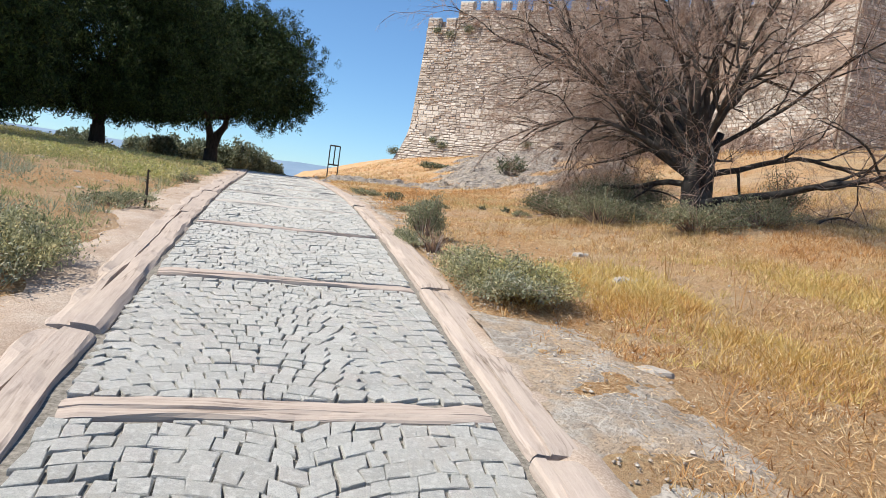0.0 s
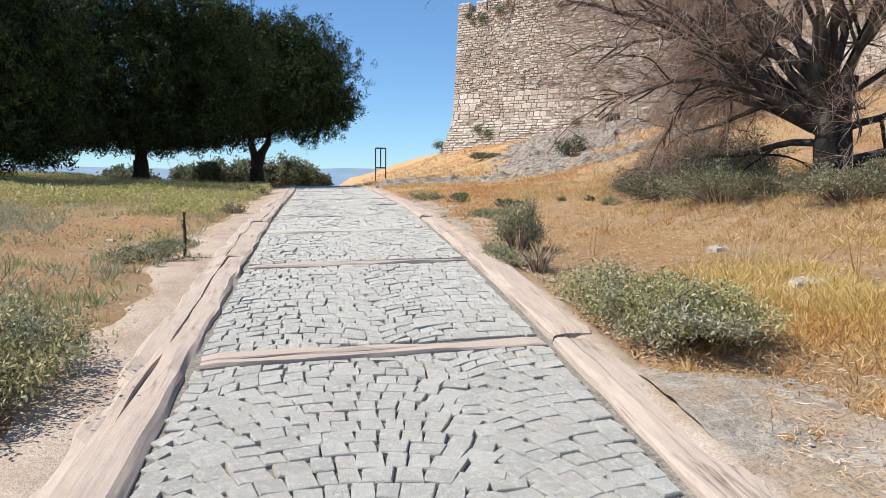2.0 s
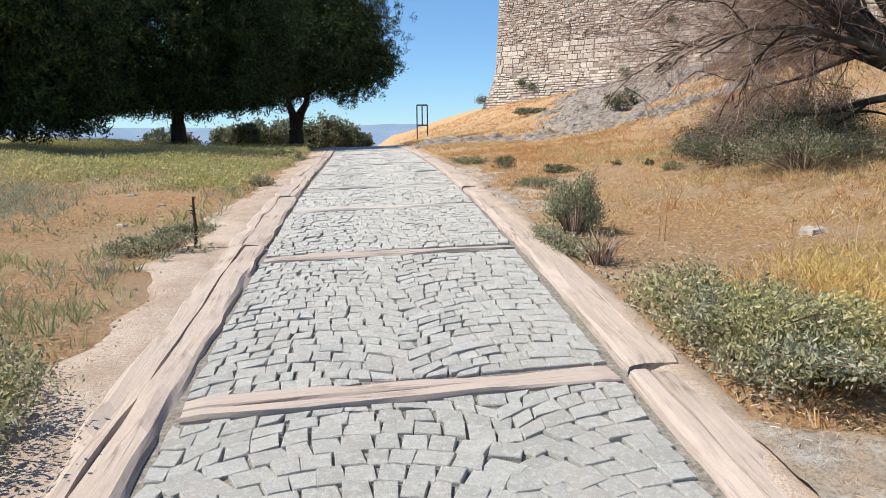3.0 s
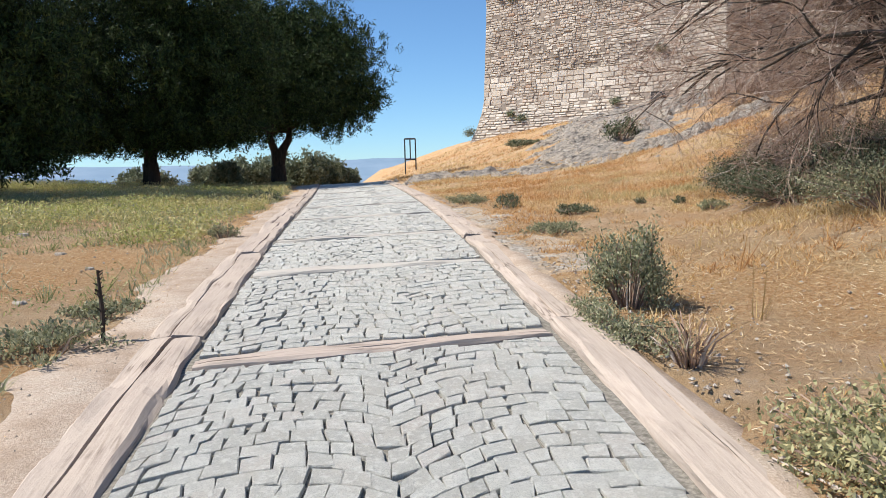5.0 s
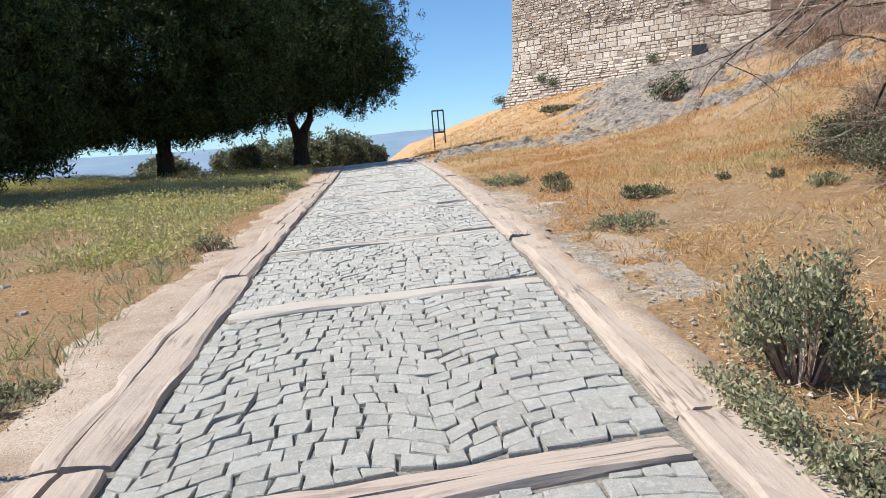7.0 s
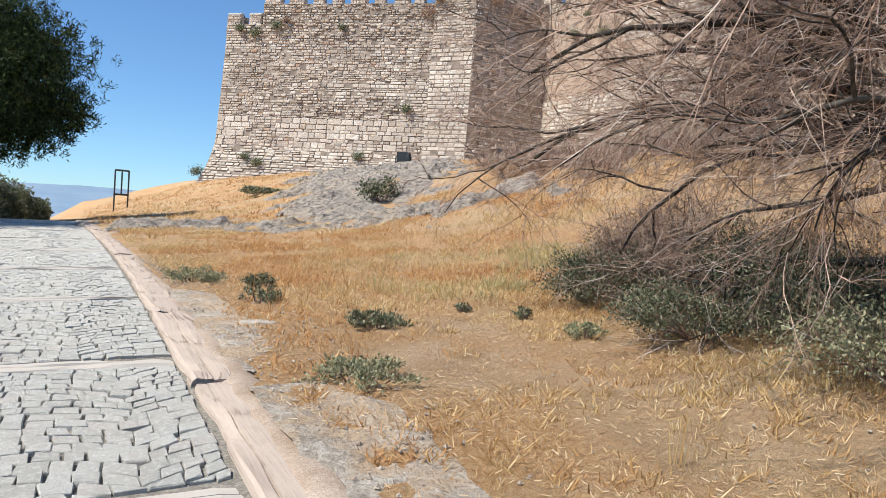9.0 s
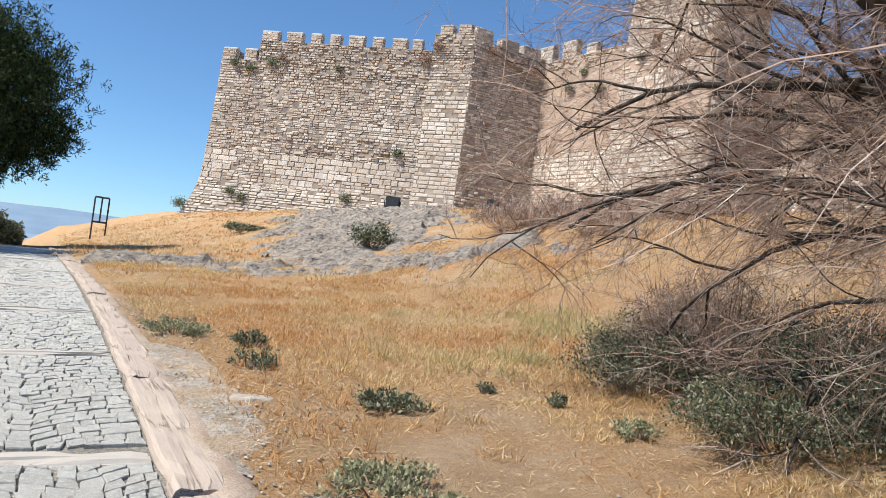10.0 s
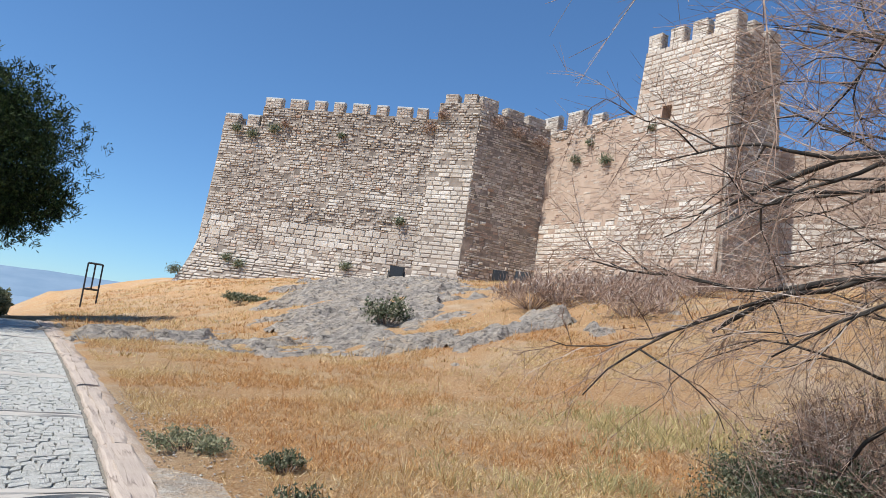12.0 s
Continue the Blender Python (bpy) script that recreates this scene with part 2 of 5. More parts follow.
def make_rock():
    n = Nodes("grey_limestone", 0.95, spec=0.1)
    p = n.coords((1, 1, 1.6))
    a, f = n.noise(1.1, 6, 0.7, p, 0.6), n.noise(6, 6, 0.75, p, 0.4)
    c = n.ramp(a, [(0.3, (0.26, 0.23, 0.2)), (0.46, (0.4, 0.355, 0.31)), (0.58, (0.48, 0.41, 0.335)), (0.7, (0.52, 0.38, 0.24))])
    c = n.mix(n.ramp(f, [(0.36, (0.85, 0.85, 0.85)), (0.5, (0, 0, 0))]), c, (0.07, 0.06, 0.052))
    c = n.mix(n.ramp(n.noise(3.5, 5, 0.7, p), [(0.55, (0, 0, 0)), (0.7, (0.8, 0.8, 0.8))]), c, (0.62, 0.57, 0.51))
    n.colour(c)
    n.bump(n.mix(0.5, a, f), 1.0, 0.35)
    return n.mat


ROCK = make_rock()
BARK = make_plain("pine_bark", [(0.3, (0.025, 0.02, 0.016)), (0.7, (0.08, 0.06, 0.048))], 9, bump=0.8, vec=(1, 1, 0.3))
DEADWOOD = make_plain("grey_dead_wood", [(0.25, (0.018, 0.016, 0.014)), (0.5, (0.05, 0.044, 0.039)), (0.75, (0.13, 0.118, 0.105))], 6, bump=0.6, vec=(1, 1, 0.4))
STEEL = make_plain("dark_painted_steel", [(0.3, (0.025, 0.03, 0.035)), (0.7, (0.05, 0.055, 0.06))], 20, rough=0.5, bump=0.1, spec=0.4)
# the blue of distant haze is put straight into the hills' colour
FAR_HILL = make_plain("haze_tinted_hill", [(0.3, (0.16, 0.24, 0.33)), (0.7, (0.22, 0.3, 0.39))], 0.004, bump=0.0)
NEEDLE = make_leaf("pine_needles", [(0, (0.01, 0.018, 0.006)), (0.5, (0.022, 0.041, 0.011)), (0.85, (0.055, 0.09, 0.024)), (1, (0.1, 0.125, 0.038))], 0.02)
OLIVE = make_leaf("olive_leaves", [(0, (0.1, 0.12, 0.07)), (0.6, (0.19, 0.215, 0.14)), (1, (0.3, 0.32, 0.22))], 0.2)
GREYLEAF = make_leaf("grey_green_leaves", [(0, (0.14, 0.15, 0.085)), (0.45, (0.27, 0.28, 0.165)), (0.85, (0.41, 0.4, 0.26)), (1, (0.5, 0.43, 0.26))], 0.3)
GREENLEAF = make_leaf("dusty_green_leaves", [(0, (0.05, 0.06, 0.035)), (0.45, (0.12, 0.14, 0.08)), (0.8, (0.23, 0.25, 0.16)), (1, (0.42, 0.39, 0.28))], 0.3)
STRAW = make_leaf("dry_straw", [(0, (0.32, 0.19, 0.07)), (0.3, (0.58, 0.4, 0.17)), (0.7, (0.74, 0.57, 0.31)), (1, (0.86, 0.74, 0.5))], 0.45, scale=0.4,
                  other=[(0, (0.28, 0.13, 0.05)), (0.35, (0.54, 0.28, 0.11)), (0.8, (0.7, 0.43, 0.19)), (1, (0.84, 0.66, 0.4))])
LITTER = make_leaf("straw_litter", [(0, (0.36, 0.22, 0.12)), (0.4, (0.52, 0.36, 0.2)), (0.8, (0.62, 0.47, 0.29)), (1, (0.72, 0.62, 0.46))], 0.2, scale=0.5)
YELLOWGRASS = make_leaf("yellowing_grass", [(0, (0.36, 0.3, 0.13)), (0.5, (0.52, 0.43, 0.2)), (1, (0.68, 0.56, 0.31))], 0.35, scale=0.5,
                        other=[(0, (0.3, 0.28, 0.13)), (0.5, (0.44, 0.4, 0.2)), (1, (0.6, 0.52, 0.3))])
FIELDLEAF = make_leaf("field_weed_leaves", [(0, (0.17, 0.2, 0.08)), (0.5, (0.3, 0.33, 0.14)), (1, (0.5, 0.47, 0.2))], 0.3, scale=0.5,
                      other=[(0, (0.2, 0.22, 0.14)), (0.5, (0.33, 0.35, 0.24)), (1, (0.46, 0.46, 0.34))])
GOLDGRASS = make_leaf("golden_grass", [(0, (0.5, 0.36, 0.1)), (0.5, (0.68, 0.52, 0.2)), (1, (0.8, 0.66, 0.34))], 0.45, scale=0.9,
                      other=[(0, (0.46, 0.27, 0.08)), (0.5, (0.62, 0.4, 0.14)), (1, (0.74, 0.55, 0.26))])
MEADOWLEAF = make_leaf("meadow_leaves", [(0, (0.27, 0.3, 0.09)), (0.5, (0.43, 0.45, 0.16)), (1, (0.6, 0.56, 0.26))], 0.35, scale=0.35,
                       other=[(0, (0.34, 0.3, 0.13)), (0.5, (0.5, 0.44, 0.2)), (1, (0.66, 0.57, 0.33))])
KERBSHRUB = make_leaf("kerb_shrub_leaves", [(0, (0.15, 0.15, 0.075)), (0.45, (0.33, 0.325, 0.17)), (0.85, (0.54, 0.5, 0.28)), (1, (0.66, 0.54, 0.28))], 0.35, scale=1.7,
                      other=[(0, (0.15, 0.165, 0.1)), (0.5, (0.31, 0.325, 0.22)), (1, (0.54, 0.53, 0.43))])

# ---- the lie of the land ----


def road_z(y):
    y = np.asarray(y, float)
    a = 0.0815 * y - 0.00315 * y * y
    b = 0.5 + 0.0165 * (y - 10)
    z = np.where(y < 10, a, b)
    z = np.where(y < -9, a - (y + 9) * 0.02, z)
    fall = np.clip(y - 27, 0, None)
    return z - 0.0035 * np.minimum(fall, 12) ** 2 - np.clip(fall - 12, 0, None) * 0.09


def left_edge(y):
    return 0.02 + 0.08 * y - 0.0009 * np.clip(y - 12, 0, 18) ** 2


def right_edge(y):
    return 2.13 + 0.105 * y - 0.0014 * np.clip(y - 10, 0, 20) ** 2


BANK_X = [-400, 3.2, 4.6, 8.0, 10.0, 12.5, 16.0, 18.0, 24.5, 32.0, 44.0, 70.0, 400]
BANK_Z = [0, 0, 0.02, 0.3, 0.6, 1.3, 2.5, 3.05, 4.2, 5.0, 7.2, 9.5, 13.5]


def land(x, y):
    """Height of the ground."""
    x, y = np.asarray(x, float), np.asarray(y, float)
    road = road_z(y)
    s = np.clip((x - 4.0) / 6.0, 0, 1)
    flat = np.where(y > 10, 0.5 + 0.0165 * (np.clip(y, 10, 34) - 10), road)
    base = road * (1 - s) + flat * s
    bank = (np.interp(x - 0.5, BANK_X, BANK_Z) + np.interp(x + 0.5, BANK_X, BANK_Z) + np.interp(x, BANK_X, BANK_Z)) / 3
    bank = bank + 0.45 * np.exp(-((x - 8.5) / 3.0) ** 2) * np.clip((9 - y) / 6, 0, 1) * np.clip((y + 14) / 10, 0, 1)
    left = np.clip(-x - 0.5, 0, 9) * 0.045 * np.clip((y + 4) / 14, 0.2, 1)
    z = base + bank + left + 0.02 * np.clip(x - 1.2, -1.7, 2.0) * np.clip((40 - y) / 10, 0, 1)
    # the hill falls away to the plain all round
    away = np.clip(-x - 11, 0, None) * 0.16 + np.clip(y - 75, 0, None) * 0.2 + np.clip(-y - 30, 0, None) * 0.1
    z = z - np.clip(away, 0, None)
    z = np.maximum(z, -62)
    bumps = (fbm(x * 0.45, y * 0.45, 3) - 0.47) * 0.22 + (fbm(x * 1.9, y * 1.9, 9) - 0.47) * 0.07
    off = np.maximum(left_edge(y) - 0.35 - x, x - right_edge(y) - 0.35)
    return z + bumps * np.clip(off / 0.9, 0, 1)


def surface(y, x=1.2):
    return road_z(y) + 0.02 * (np.asarray(x) - 1.2)


def axis(lo, hi, step, far, growth=1.22):
    pts = list(np.arange(lo, hi + 1e-6, step))
    d, a, b = step, lo, hi
    before, after = [], []
    while a > -far or b < far:
        d *= growth
        a, b = a - d, b + d
        if a > -far:
            before.append(a)
        if b < far:
            after.append(b)
    return np.array([-far] + before[::-1] + pts + after + [far])


def build_ground():
    xs, ys = axis(-9, 22, 0.2, 6000), axis(-14, 48, 0.2, 6000)
    gx, gy = np.meshgrid(xs, ys)
    gz = land(gx, gy)
    inside = (gx > left_edge(gy) - 0.33) & (gx < right_edge(gy) + 0.33) & (gy < 34)
    gz = np.where(inside, gz - 0.22, gz)
    nx, ny = len(xs), len(ys)
    idx = np.arange(nx * ny).reshape(ny, nx)
    faces = np.stack([idx[:-1, :-1], idx[:-1, 1:], idx[1:, 1:], idx[1:, :-1]], -1).reshape(-1, 4)
    me = mesh_of("ground", np.stack([gx, gy, gz], -1).reshape(-1, 3), faces, GROUND, True)
    return tagged(new("ground", me), "dry brown earth with straw and small stones", "ground", kind="structure")


ground = build_ground()


def build_verge():
    """A dusty strip of trodden gravel along the ramp."""
    for side, name in ((-1, "left"), (1, "right")):
        ys = np.arange(-13.4, 30, 0.2)
        w = np.linspace(0, 1, 9)
        gy, gw = np.meshgrid(ys, w, indexing="ij")
        width = (0.2 if side < 0 else 0.22) + (0.7 if side < 0 else 0.12) * (0.35 + 1.3 * fbm(gy * 0.9, gy * 0 + side, 5))
        edge = left_edge(gy) - 0.14 if side < 0 else right_edge(gy) + 0.14
        gx = edge + side * gw * width
        gz = land(gx, gy) + 0.03 - 0.075 * gw ** 3 - 0.075 * (1 - gw) ** 5 + 0.02 * (fbm(gx * 5, gy * 5, 2) - 0.5)
        idx = np.arange(gx.size).reshape(gx.shape)
        f = np.stack([idx[:-1, :-1], idx[:-1, 1:], idx[1:, 1:], idx[1:, :-1]], -1).reshape(-1, 4)
        if side < 0:
            f = f[:, ::-1]
        me = mesh_of("verge", np.stack([gx, gy, gz], -1).reshape(-1, 3), f, GRAVEL, True)
        tagged(new("verge", me), "dusty pale gravel beside the ramp", "verge", kind="structure")


build_verge()

BEAMS = [-13.3, -10.6, -7.9, -5.2, -2.57, 0.08, 2.95, 5.58, 7.92, 10.9, 13.95, 17.1, 20.3, 23.5, 26.7]


def timber(name, length, width, height, seed, label, group, material=TIMBER):
    """One weathered squared timber along y, with rounded, worn edges and splits."""
    rng = np.random.default_rng(seed)
    n = max(8, int(length / 0.09))
    prof = [(-0.5, -1.0), (-0.5, -0.16), (-0.47, -0.05), (-0.4, 0.0), (-0.2, 0.004), (-0.02, 0.0), (0.0, -0.03), (0.02, 0.0), (0.2, 0.004), (0.4, 0.0), (0.47, -0.05), (0.5, -0.16), (0.5, -1.0)]
    verts, faces = [], []
    k = len(prof)
    split = rng.uniform(-0.25, 0.25)
    deep = rng.uniform(0.3, 1.0)
    for i in range(n + 1):
        y = (i / n - 0.5) * length
        end = 0.02 if i in (0, n) else 0.0
        for j, (u, v) in enumerate(prof):
            du = 0.012 * (vnoise(y * 3.0, seed * 1.7 + j * 0.5) - 0.5) * 2
            dz = 0.016 * (vnoise(y * 2.2, seed + 7 + j * 0.7) - 0.5) * 2
            if abs(u) < 0.03:
                u = u + split + 0.1 * (vnoise(y * 1.1, seed + 30) - 0.5)
                if v < -0.01:
                    v = v - 0.5 * deep * vnoise(y * 0.9, seed + 50) ** 2
            edge_bite = 0.05 * max(0.0, float(vnoise(y * 4.0, seed + 90 + (j > 6) * 9)) - 0.62) * (abs(u) > 0.35)
            verts.append((u * (width - end) + du - np.sign(u) * edge_bite, y * (1 - end * 0.2), v * height + dz - end * 0.5 - edge_bite))
        if i:
            a, b = (i - 1) * k, i * k
            faces += [(a + j, a + j + 1, b + j + 1, b + j) for j in range(k - 1)]
    faces.append(tuple(range(k))[::-1])
    faces.append(tuple(range(n * k, n * k + k)))
    me = mesh_of(name, verts, [f[::-1] for f in faces], material)
    return tagged(new(name, me), label, "timber", group)


def lay(ob, a, b):
    a, b = Vector(a), Vector(b)
    d = (b - a).normalized()
    side = d.cross(Vector((0, 0, 1))).normalized()
    up = side.cross(d)
    m = Matrix((side, d, up)).transposed().to_4x4()
    ob.matrix_world = Matrix.Translation((a + b) / 2) @ m


def build_timbers():
    seed = 1
    for y in BEAMS:
        ya, yb = (y + 0.12, y - 0.12) if y == 7.92 else (y, y)
        if y == 5.58:
            ya, yb = y + 0.07, y - 0.07
        xa, xb = float(left_edge(ya)) + 0.03, float(right_edge(yb)) - 0.02
        ob = timber("cross_beam", xb - xa, 0.235, 0.16, seed, "grey dusty timber beam across the cobbled ramp" if y > 5 else "weathered pinkish timber beam across the cobbled ramp", "cross beams of the ramp", DUSTY_TIMBER if y > 5 else TIMBER)
        lay(ob, (xa, ya, float(surface(ya, xa)) + 0.012), (xb, yb, float(surface(yb, xb)) + 0.012))
        seed += 1
    left_joints = [-13.4, -9.4, -5.6, -1.55, 3.5, 6.9, 10.3, 14.4, 18.5, 22.4, 26.2, 30]
    right_joints = [-13.4, -9.6, -6.2, -3.1, 0.02, 3.12, 7.15, 9.72, 12.4, 16.2, 20.0, 24.0, 27.0, 30]
    for joints, edge, sign in ((left_joints, left_edge, -1), (right_joints, right_edge, 1)):
        for a, b in zip(joints, joints[1:]):
            w = (0.36 if sign < 0 else 0.29) + 0.02 * math.sin(seed * 2.3)
            ob = timber("kerb_timber", b - a - 0.014, w, 0.24, seed, "cracked sun-bleached timber edging the cobbled ramp", "kerb timbers of the ramp")
            jog = 0.02 * math.sin(seed * 5.1)
            p, q = a + 0.007, b - 0.007
            xp, xq = float(edge(p)) + sign * (w / 2 + 0.02) + jog, float(edge(q)) + sign * (w / 2 + 0.02) + jog
            lift = 0.034 + 0.005 * math.sin(seed * 3.7)
            lay(ob, (xp, p, float(surface(p, xp)) + lift), (xq, q, float(surface(q, xq)) + lift))
            seed += 1


build_timbers()


def sett_cells():
    """Corners of every sett, laid in segmental arcs that meet in valleys, bay by bay."""
    rng = np.random.default_rng(4)
    cells = []
    for y0, y1 in zip(BEAMS, BEAMS[1:] + [30.0]):
        lo, hi = y0 + 0.125, y1 - 0.125
        mid = (lo + hi) / 2
        width = float(right_edge(mid) - left_edge(mid)) - 0.04
        span = rng.uniform(1.15, 1.4)
        shift = rng.uniform(0, span)
        sag = rng.uniform(0.2, 0.28)
        row = 0.118

        def arch(x):
            # one arc from valley to valley, highest in its middle
            w = ((x + shift) / span) % 1.0 * 2 - 1
            return sag * (math.sqrt(1.35 - w * w) - math.sqrt(0.35)) / (math.sqrt(1.35) - math.sqrt(0.35))

        def place(x, v):
            y = lo - sag + v * row + arch(x) + 0.02 * (float(vnoise(x * 3 + y0, v * 0.6, 6)) - 0.5)
            y = min(max(y, lo), hi)
            xl = float(left_edge(y)) + 0.02
            xr = float(right_edge(y)) - 0.02
            lean = 0.1 * sag * math.sin(2 * math.pi * ((x + shift) / span)) * math.sin(v * 0.9)
            u = min(1, max(0, (x + lean * math.sin(math.pi * x / width)) / width))
            return xl + (xr - xl) * u, y

        rows = int((hi - lo + sag) / row) + 1
        for r in range(rows):
            cuts = [0.0, rng.uniform(0.05, 0.13)]
            while cuts[-1] < width:
                cuts.append(cuts[-1] + rng.uniform(0.085, 0.15))
            if width - cuts[-2] < 0.045:
                cuts.pop(-2)
            cuts[-1] = width
            for p, q in zip(cuts, cuts[1:]):
                cells.append(np.array([place(p, r), place(q, r), place(q, r + 1), place(p, r + 1)]))
    return cells


def build_road():
    ys = np.arange(-13.4, 30.2, 0.4)
    verts, faces = [], []
    for i, y in enumerate(ys):
        for x in (float(left_edge(y)) - 0.05, float(right_edge(y)) + 0.05):
            verts.append((x, y, float(surface(y, x)) - 0.02))
            verts.append((x, y, float(surface(y, x)) - 0.3))
        if i:
            a, b = 4 * i - 4, 4 * i
            faces += [(a, a + 2, b + 2, b), (a + 1, a, b, b + 1), (a + 2, a + 3, b + 3, b + 2)]
    road = tagged(new("road", mesh_of("road", verts, faces, JOINT)), "ramp paved with pale grey granite setts", "road", kind="structure")
    rng = np.random.default_rng(8)
    variants = []
    for k in range(10):
        c = np.array([(-0.5, -0.5), (0.5, -0.5), (0.5, 0.5), (-0.5, 0.5)]) + rng.uniform(-0.085, 0.085, (4, 2))
        vs = [(*p, -0.06) for p in c] + [(*p, -0.006) for p in c] + [(*(p * 0.94 + rng.uniform(-0.012, 0.012, 2)), rng.uniform(-0.002, 0.002)) for p in c]
        fs = [(8, 9, 10, 11)] + [(j, (j + 1) % 4, 4 + (j + 1) % 4, 4 + j) for j in range(4)] + [(4 + j, 4 + (j + 1) % 4, 8 + (j + 1) % 4, 8 + j) for j in range(4)]
        variants.append(mesh_of("sett", vs, fs, SETT_PART))
    near, verts, faces = 0, [], []
    for quad in sett_cells():
        centre = quad.mean(0)
        w = np.linalg.norm(quad[1] - quad[0] + quad[2] - quad[3]) / 2
        d = np.linalg.norm(quad[3] - quad[0] + quad[2] - quad[1]) / 2
        if w < 0.035 or d < 0.035:
            continue
        lift = rng.uniform(-0.004, 0.004)
        z = float(surface(centre[1], centre[0])) + lift
        if -2.4 < centre[1] < 0 and near < 300:
            ob = child("sett", variants[int(rng.integers(10))], road)
            ax = quad[1] - quad[0] + quad[2] - quad[3]
            pitch = float(surface(centre[1] + 0.05)) - float(surface(centre[1] - 0.05))
            ob.location = (centre[0], centre[1], z)
            ob.rotation_euler = (math.atan(pitch / 0.1) + rng.normal(0, 0.02), rng.normal(0, 0.02), math.atan2(ax[1], ax[0]))
            ob.scale = (w - 0.006, d - 0.006, 1)
            near += 1
            continue
        n0 = len(verts)
        q = centre + (quad - centre) * (1 - 0.007 / max(0.05, min(w, d))) + rng.normal(0, 0.007, (4, 2))
        tilt = rng.normal(0, 0.014, 2)
        zq = [float(surface(p[1], p[0])) + lift + tilt @ (p - centre) for p in q]
        top = centre + (q - centre) * 0.94 + rng.normal(0, 0.0018, (4, 2))
        verts += [(*p, h - 0.06) for p, h in zip(q, zq)] + [(*p, h - 0.006) for p, h in zip(q, zq)] + [(*p, h + rng.uniform(-0.003, 0.003)) for p, h in zip(top, zq)]
        faces += [(n0 + 8, n0 + 9, n0 + 10, n0 + 11)]
        faces += [(n0 + j, n0 + (j + 1) % 4, n0 + 4 + (j + 1) % 4, n0 + 4 + j) for j in range(4)]
        faces += [(n0 + 4 + j, n0 + 4 + (j + 1) % 4, n0 + 8 + (j + 1) % 4, n0 + 8 + j) for j in range(4)]
    rest = child("setts", mesh_of("setts", verts, faces, SETT_REST), road, "pale grey granite setts in shallow arcs")
    tagged(rest, kind="stuff")


build_road()

# ---- the castle ----


class Face:
    """One battered wall face from a to b (plan points), seen from its right-hand side."""

    def __init__(self, a, b, z0, z1, batter, flare):
        self.a, self.b = Vector((*a, 0)), Vector((*b, 0))
        self.len = (self.b - self.a).length
        self.d = (self.b - self.a).normalized()
        self.n = Vector((self.d.y, -self.d.x, 0))
        self.z0, self.z1, self.batter, self.flare = z0, z1, batter, flare

    def at(self, s, z, out=0.0):
        up = z - self.z0[0]
        lean = self.batter * (self.z1 - z) / (self.z1 - self.z0[0])
        if up < 3.2:
            lean += self.flare * ((3.2 - up) / 3.2) ** 1.6
        # the shifted ends of neighbouring faces meet at the corners
        u = s / self.len
        p = self.a + self.d * s + self.n * (lean + out)
        p = p - self.d * (lean * self.end_a * (1 - u)) + self.d * (lean * self.end_b * u)
        return Vector((p.x, p.y, z))

    end_a = 0.0
    end_b = 0.0


def box_verts(face, s0, s1, z0, z1, out, rng, gap=0.02):
    j = lambda k=0.02: float(rng.uniform(-k, k))
    s0, s1, z0, z1 = s0 + gap, s1 - gap, z0 + gap, z1 - gap
    back = [face.at(s, z, -0.1) for s, z in ((s0, z0), (s1, z0), (s1, z1), (s0, z1))]
    b = min(0.04, (s1 - s0) * 0.2, (z1 - z0) * 0.2)
    mid = [face.at(s + j(), z + j(), out * 0.45) for s, z in ((s0, z0), (s1, z0), (s1, z1), (s0, z1))]
    top = [face.at(s + j(0.01), z + j(0.01), out + j(0.012)) for s, z in ((s0 + b, z0 + b), (s1 - b, z0 + b), (s1 - b, z1 - b), (s0 + b, z1 - b))]
    return back + mid + top


BOX_FACES = [(8, 9, 10, 11)] + [(j, (j + 1) % 4, 4 + (j + 1) % 4, 4 + j) for j in range(4)] + [(4 + j, 4 + (j + 1) % 4, 8 + (j + 1) % 4, 8 + j) for j in range(4)]


def lay_stones(face, zones, seed, hole=None):
    """Stones of a face by zone(s, z) -> key into STYLES; returns verts and faces for each style."""
    rng = np.random.default_rng(seed)
    got = {}
    base = min(face.z0) - 0.6
    z = base
    while z < face.z1:
        mid_style = zones(face.len * rng.uniform(0.2, 0.8), z + 0.1)
        h = rng.uniform(*STYLES[mid_style][1])
        z_top = min(z + h, face.z1)
        s = -rng.uniform(0, 0.4)
        while s < face.len:
            style = zones(s + 0.1, z + 0.1 + rng.uniform(-0.35, 0.35))
            w = rng.uniform(*STYLES[style][0])
            if hole and s + w > hole[0] - 0.05 and s < hole[1] + 0.05 and z_top > hole[2] - 0.05 and z < hole[3] + 0.05:
                if s < hole[0] - 0.3:
                    w = hole[0] - 0.05 - s
                else:
                    s = hole[1] + 0.05
                    continue
            a, b = max(0.0, s), min(face.len, s + w)
            if b - a > 0.07 and rng.random() > STYLES[style][3]:
                out = rng.uniform(*STYLES[style][2])
                rows = 1
                sh = rng.uniform(*STYLES[style][1])
                if sh < h * 0.62:
                    rows = 2
                for k in range(rows):
                    za, zb = z + (z_top - z) * k / rows, z + (z_top - z) * (k + 1) / rows
                    if zb - za < 0.06:
                        continue
                    v, f = got.setdefault(style, ([], []))
                    n0 = len(v)
                    v += box_verts(face, a, b, za, zb, out, rng, STYLES[style][4])
                    f += [tuple(n0 + i for i in q) for q in BOX_FACES]
            s += w
        z = z_top
    return got


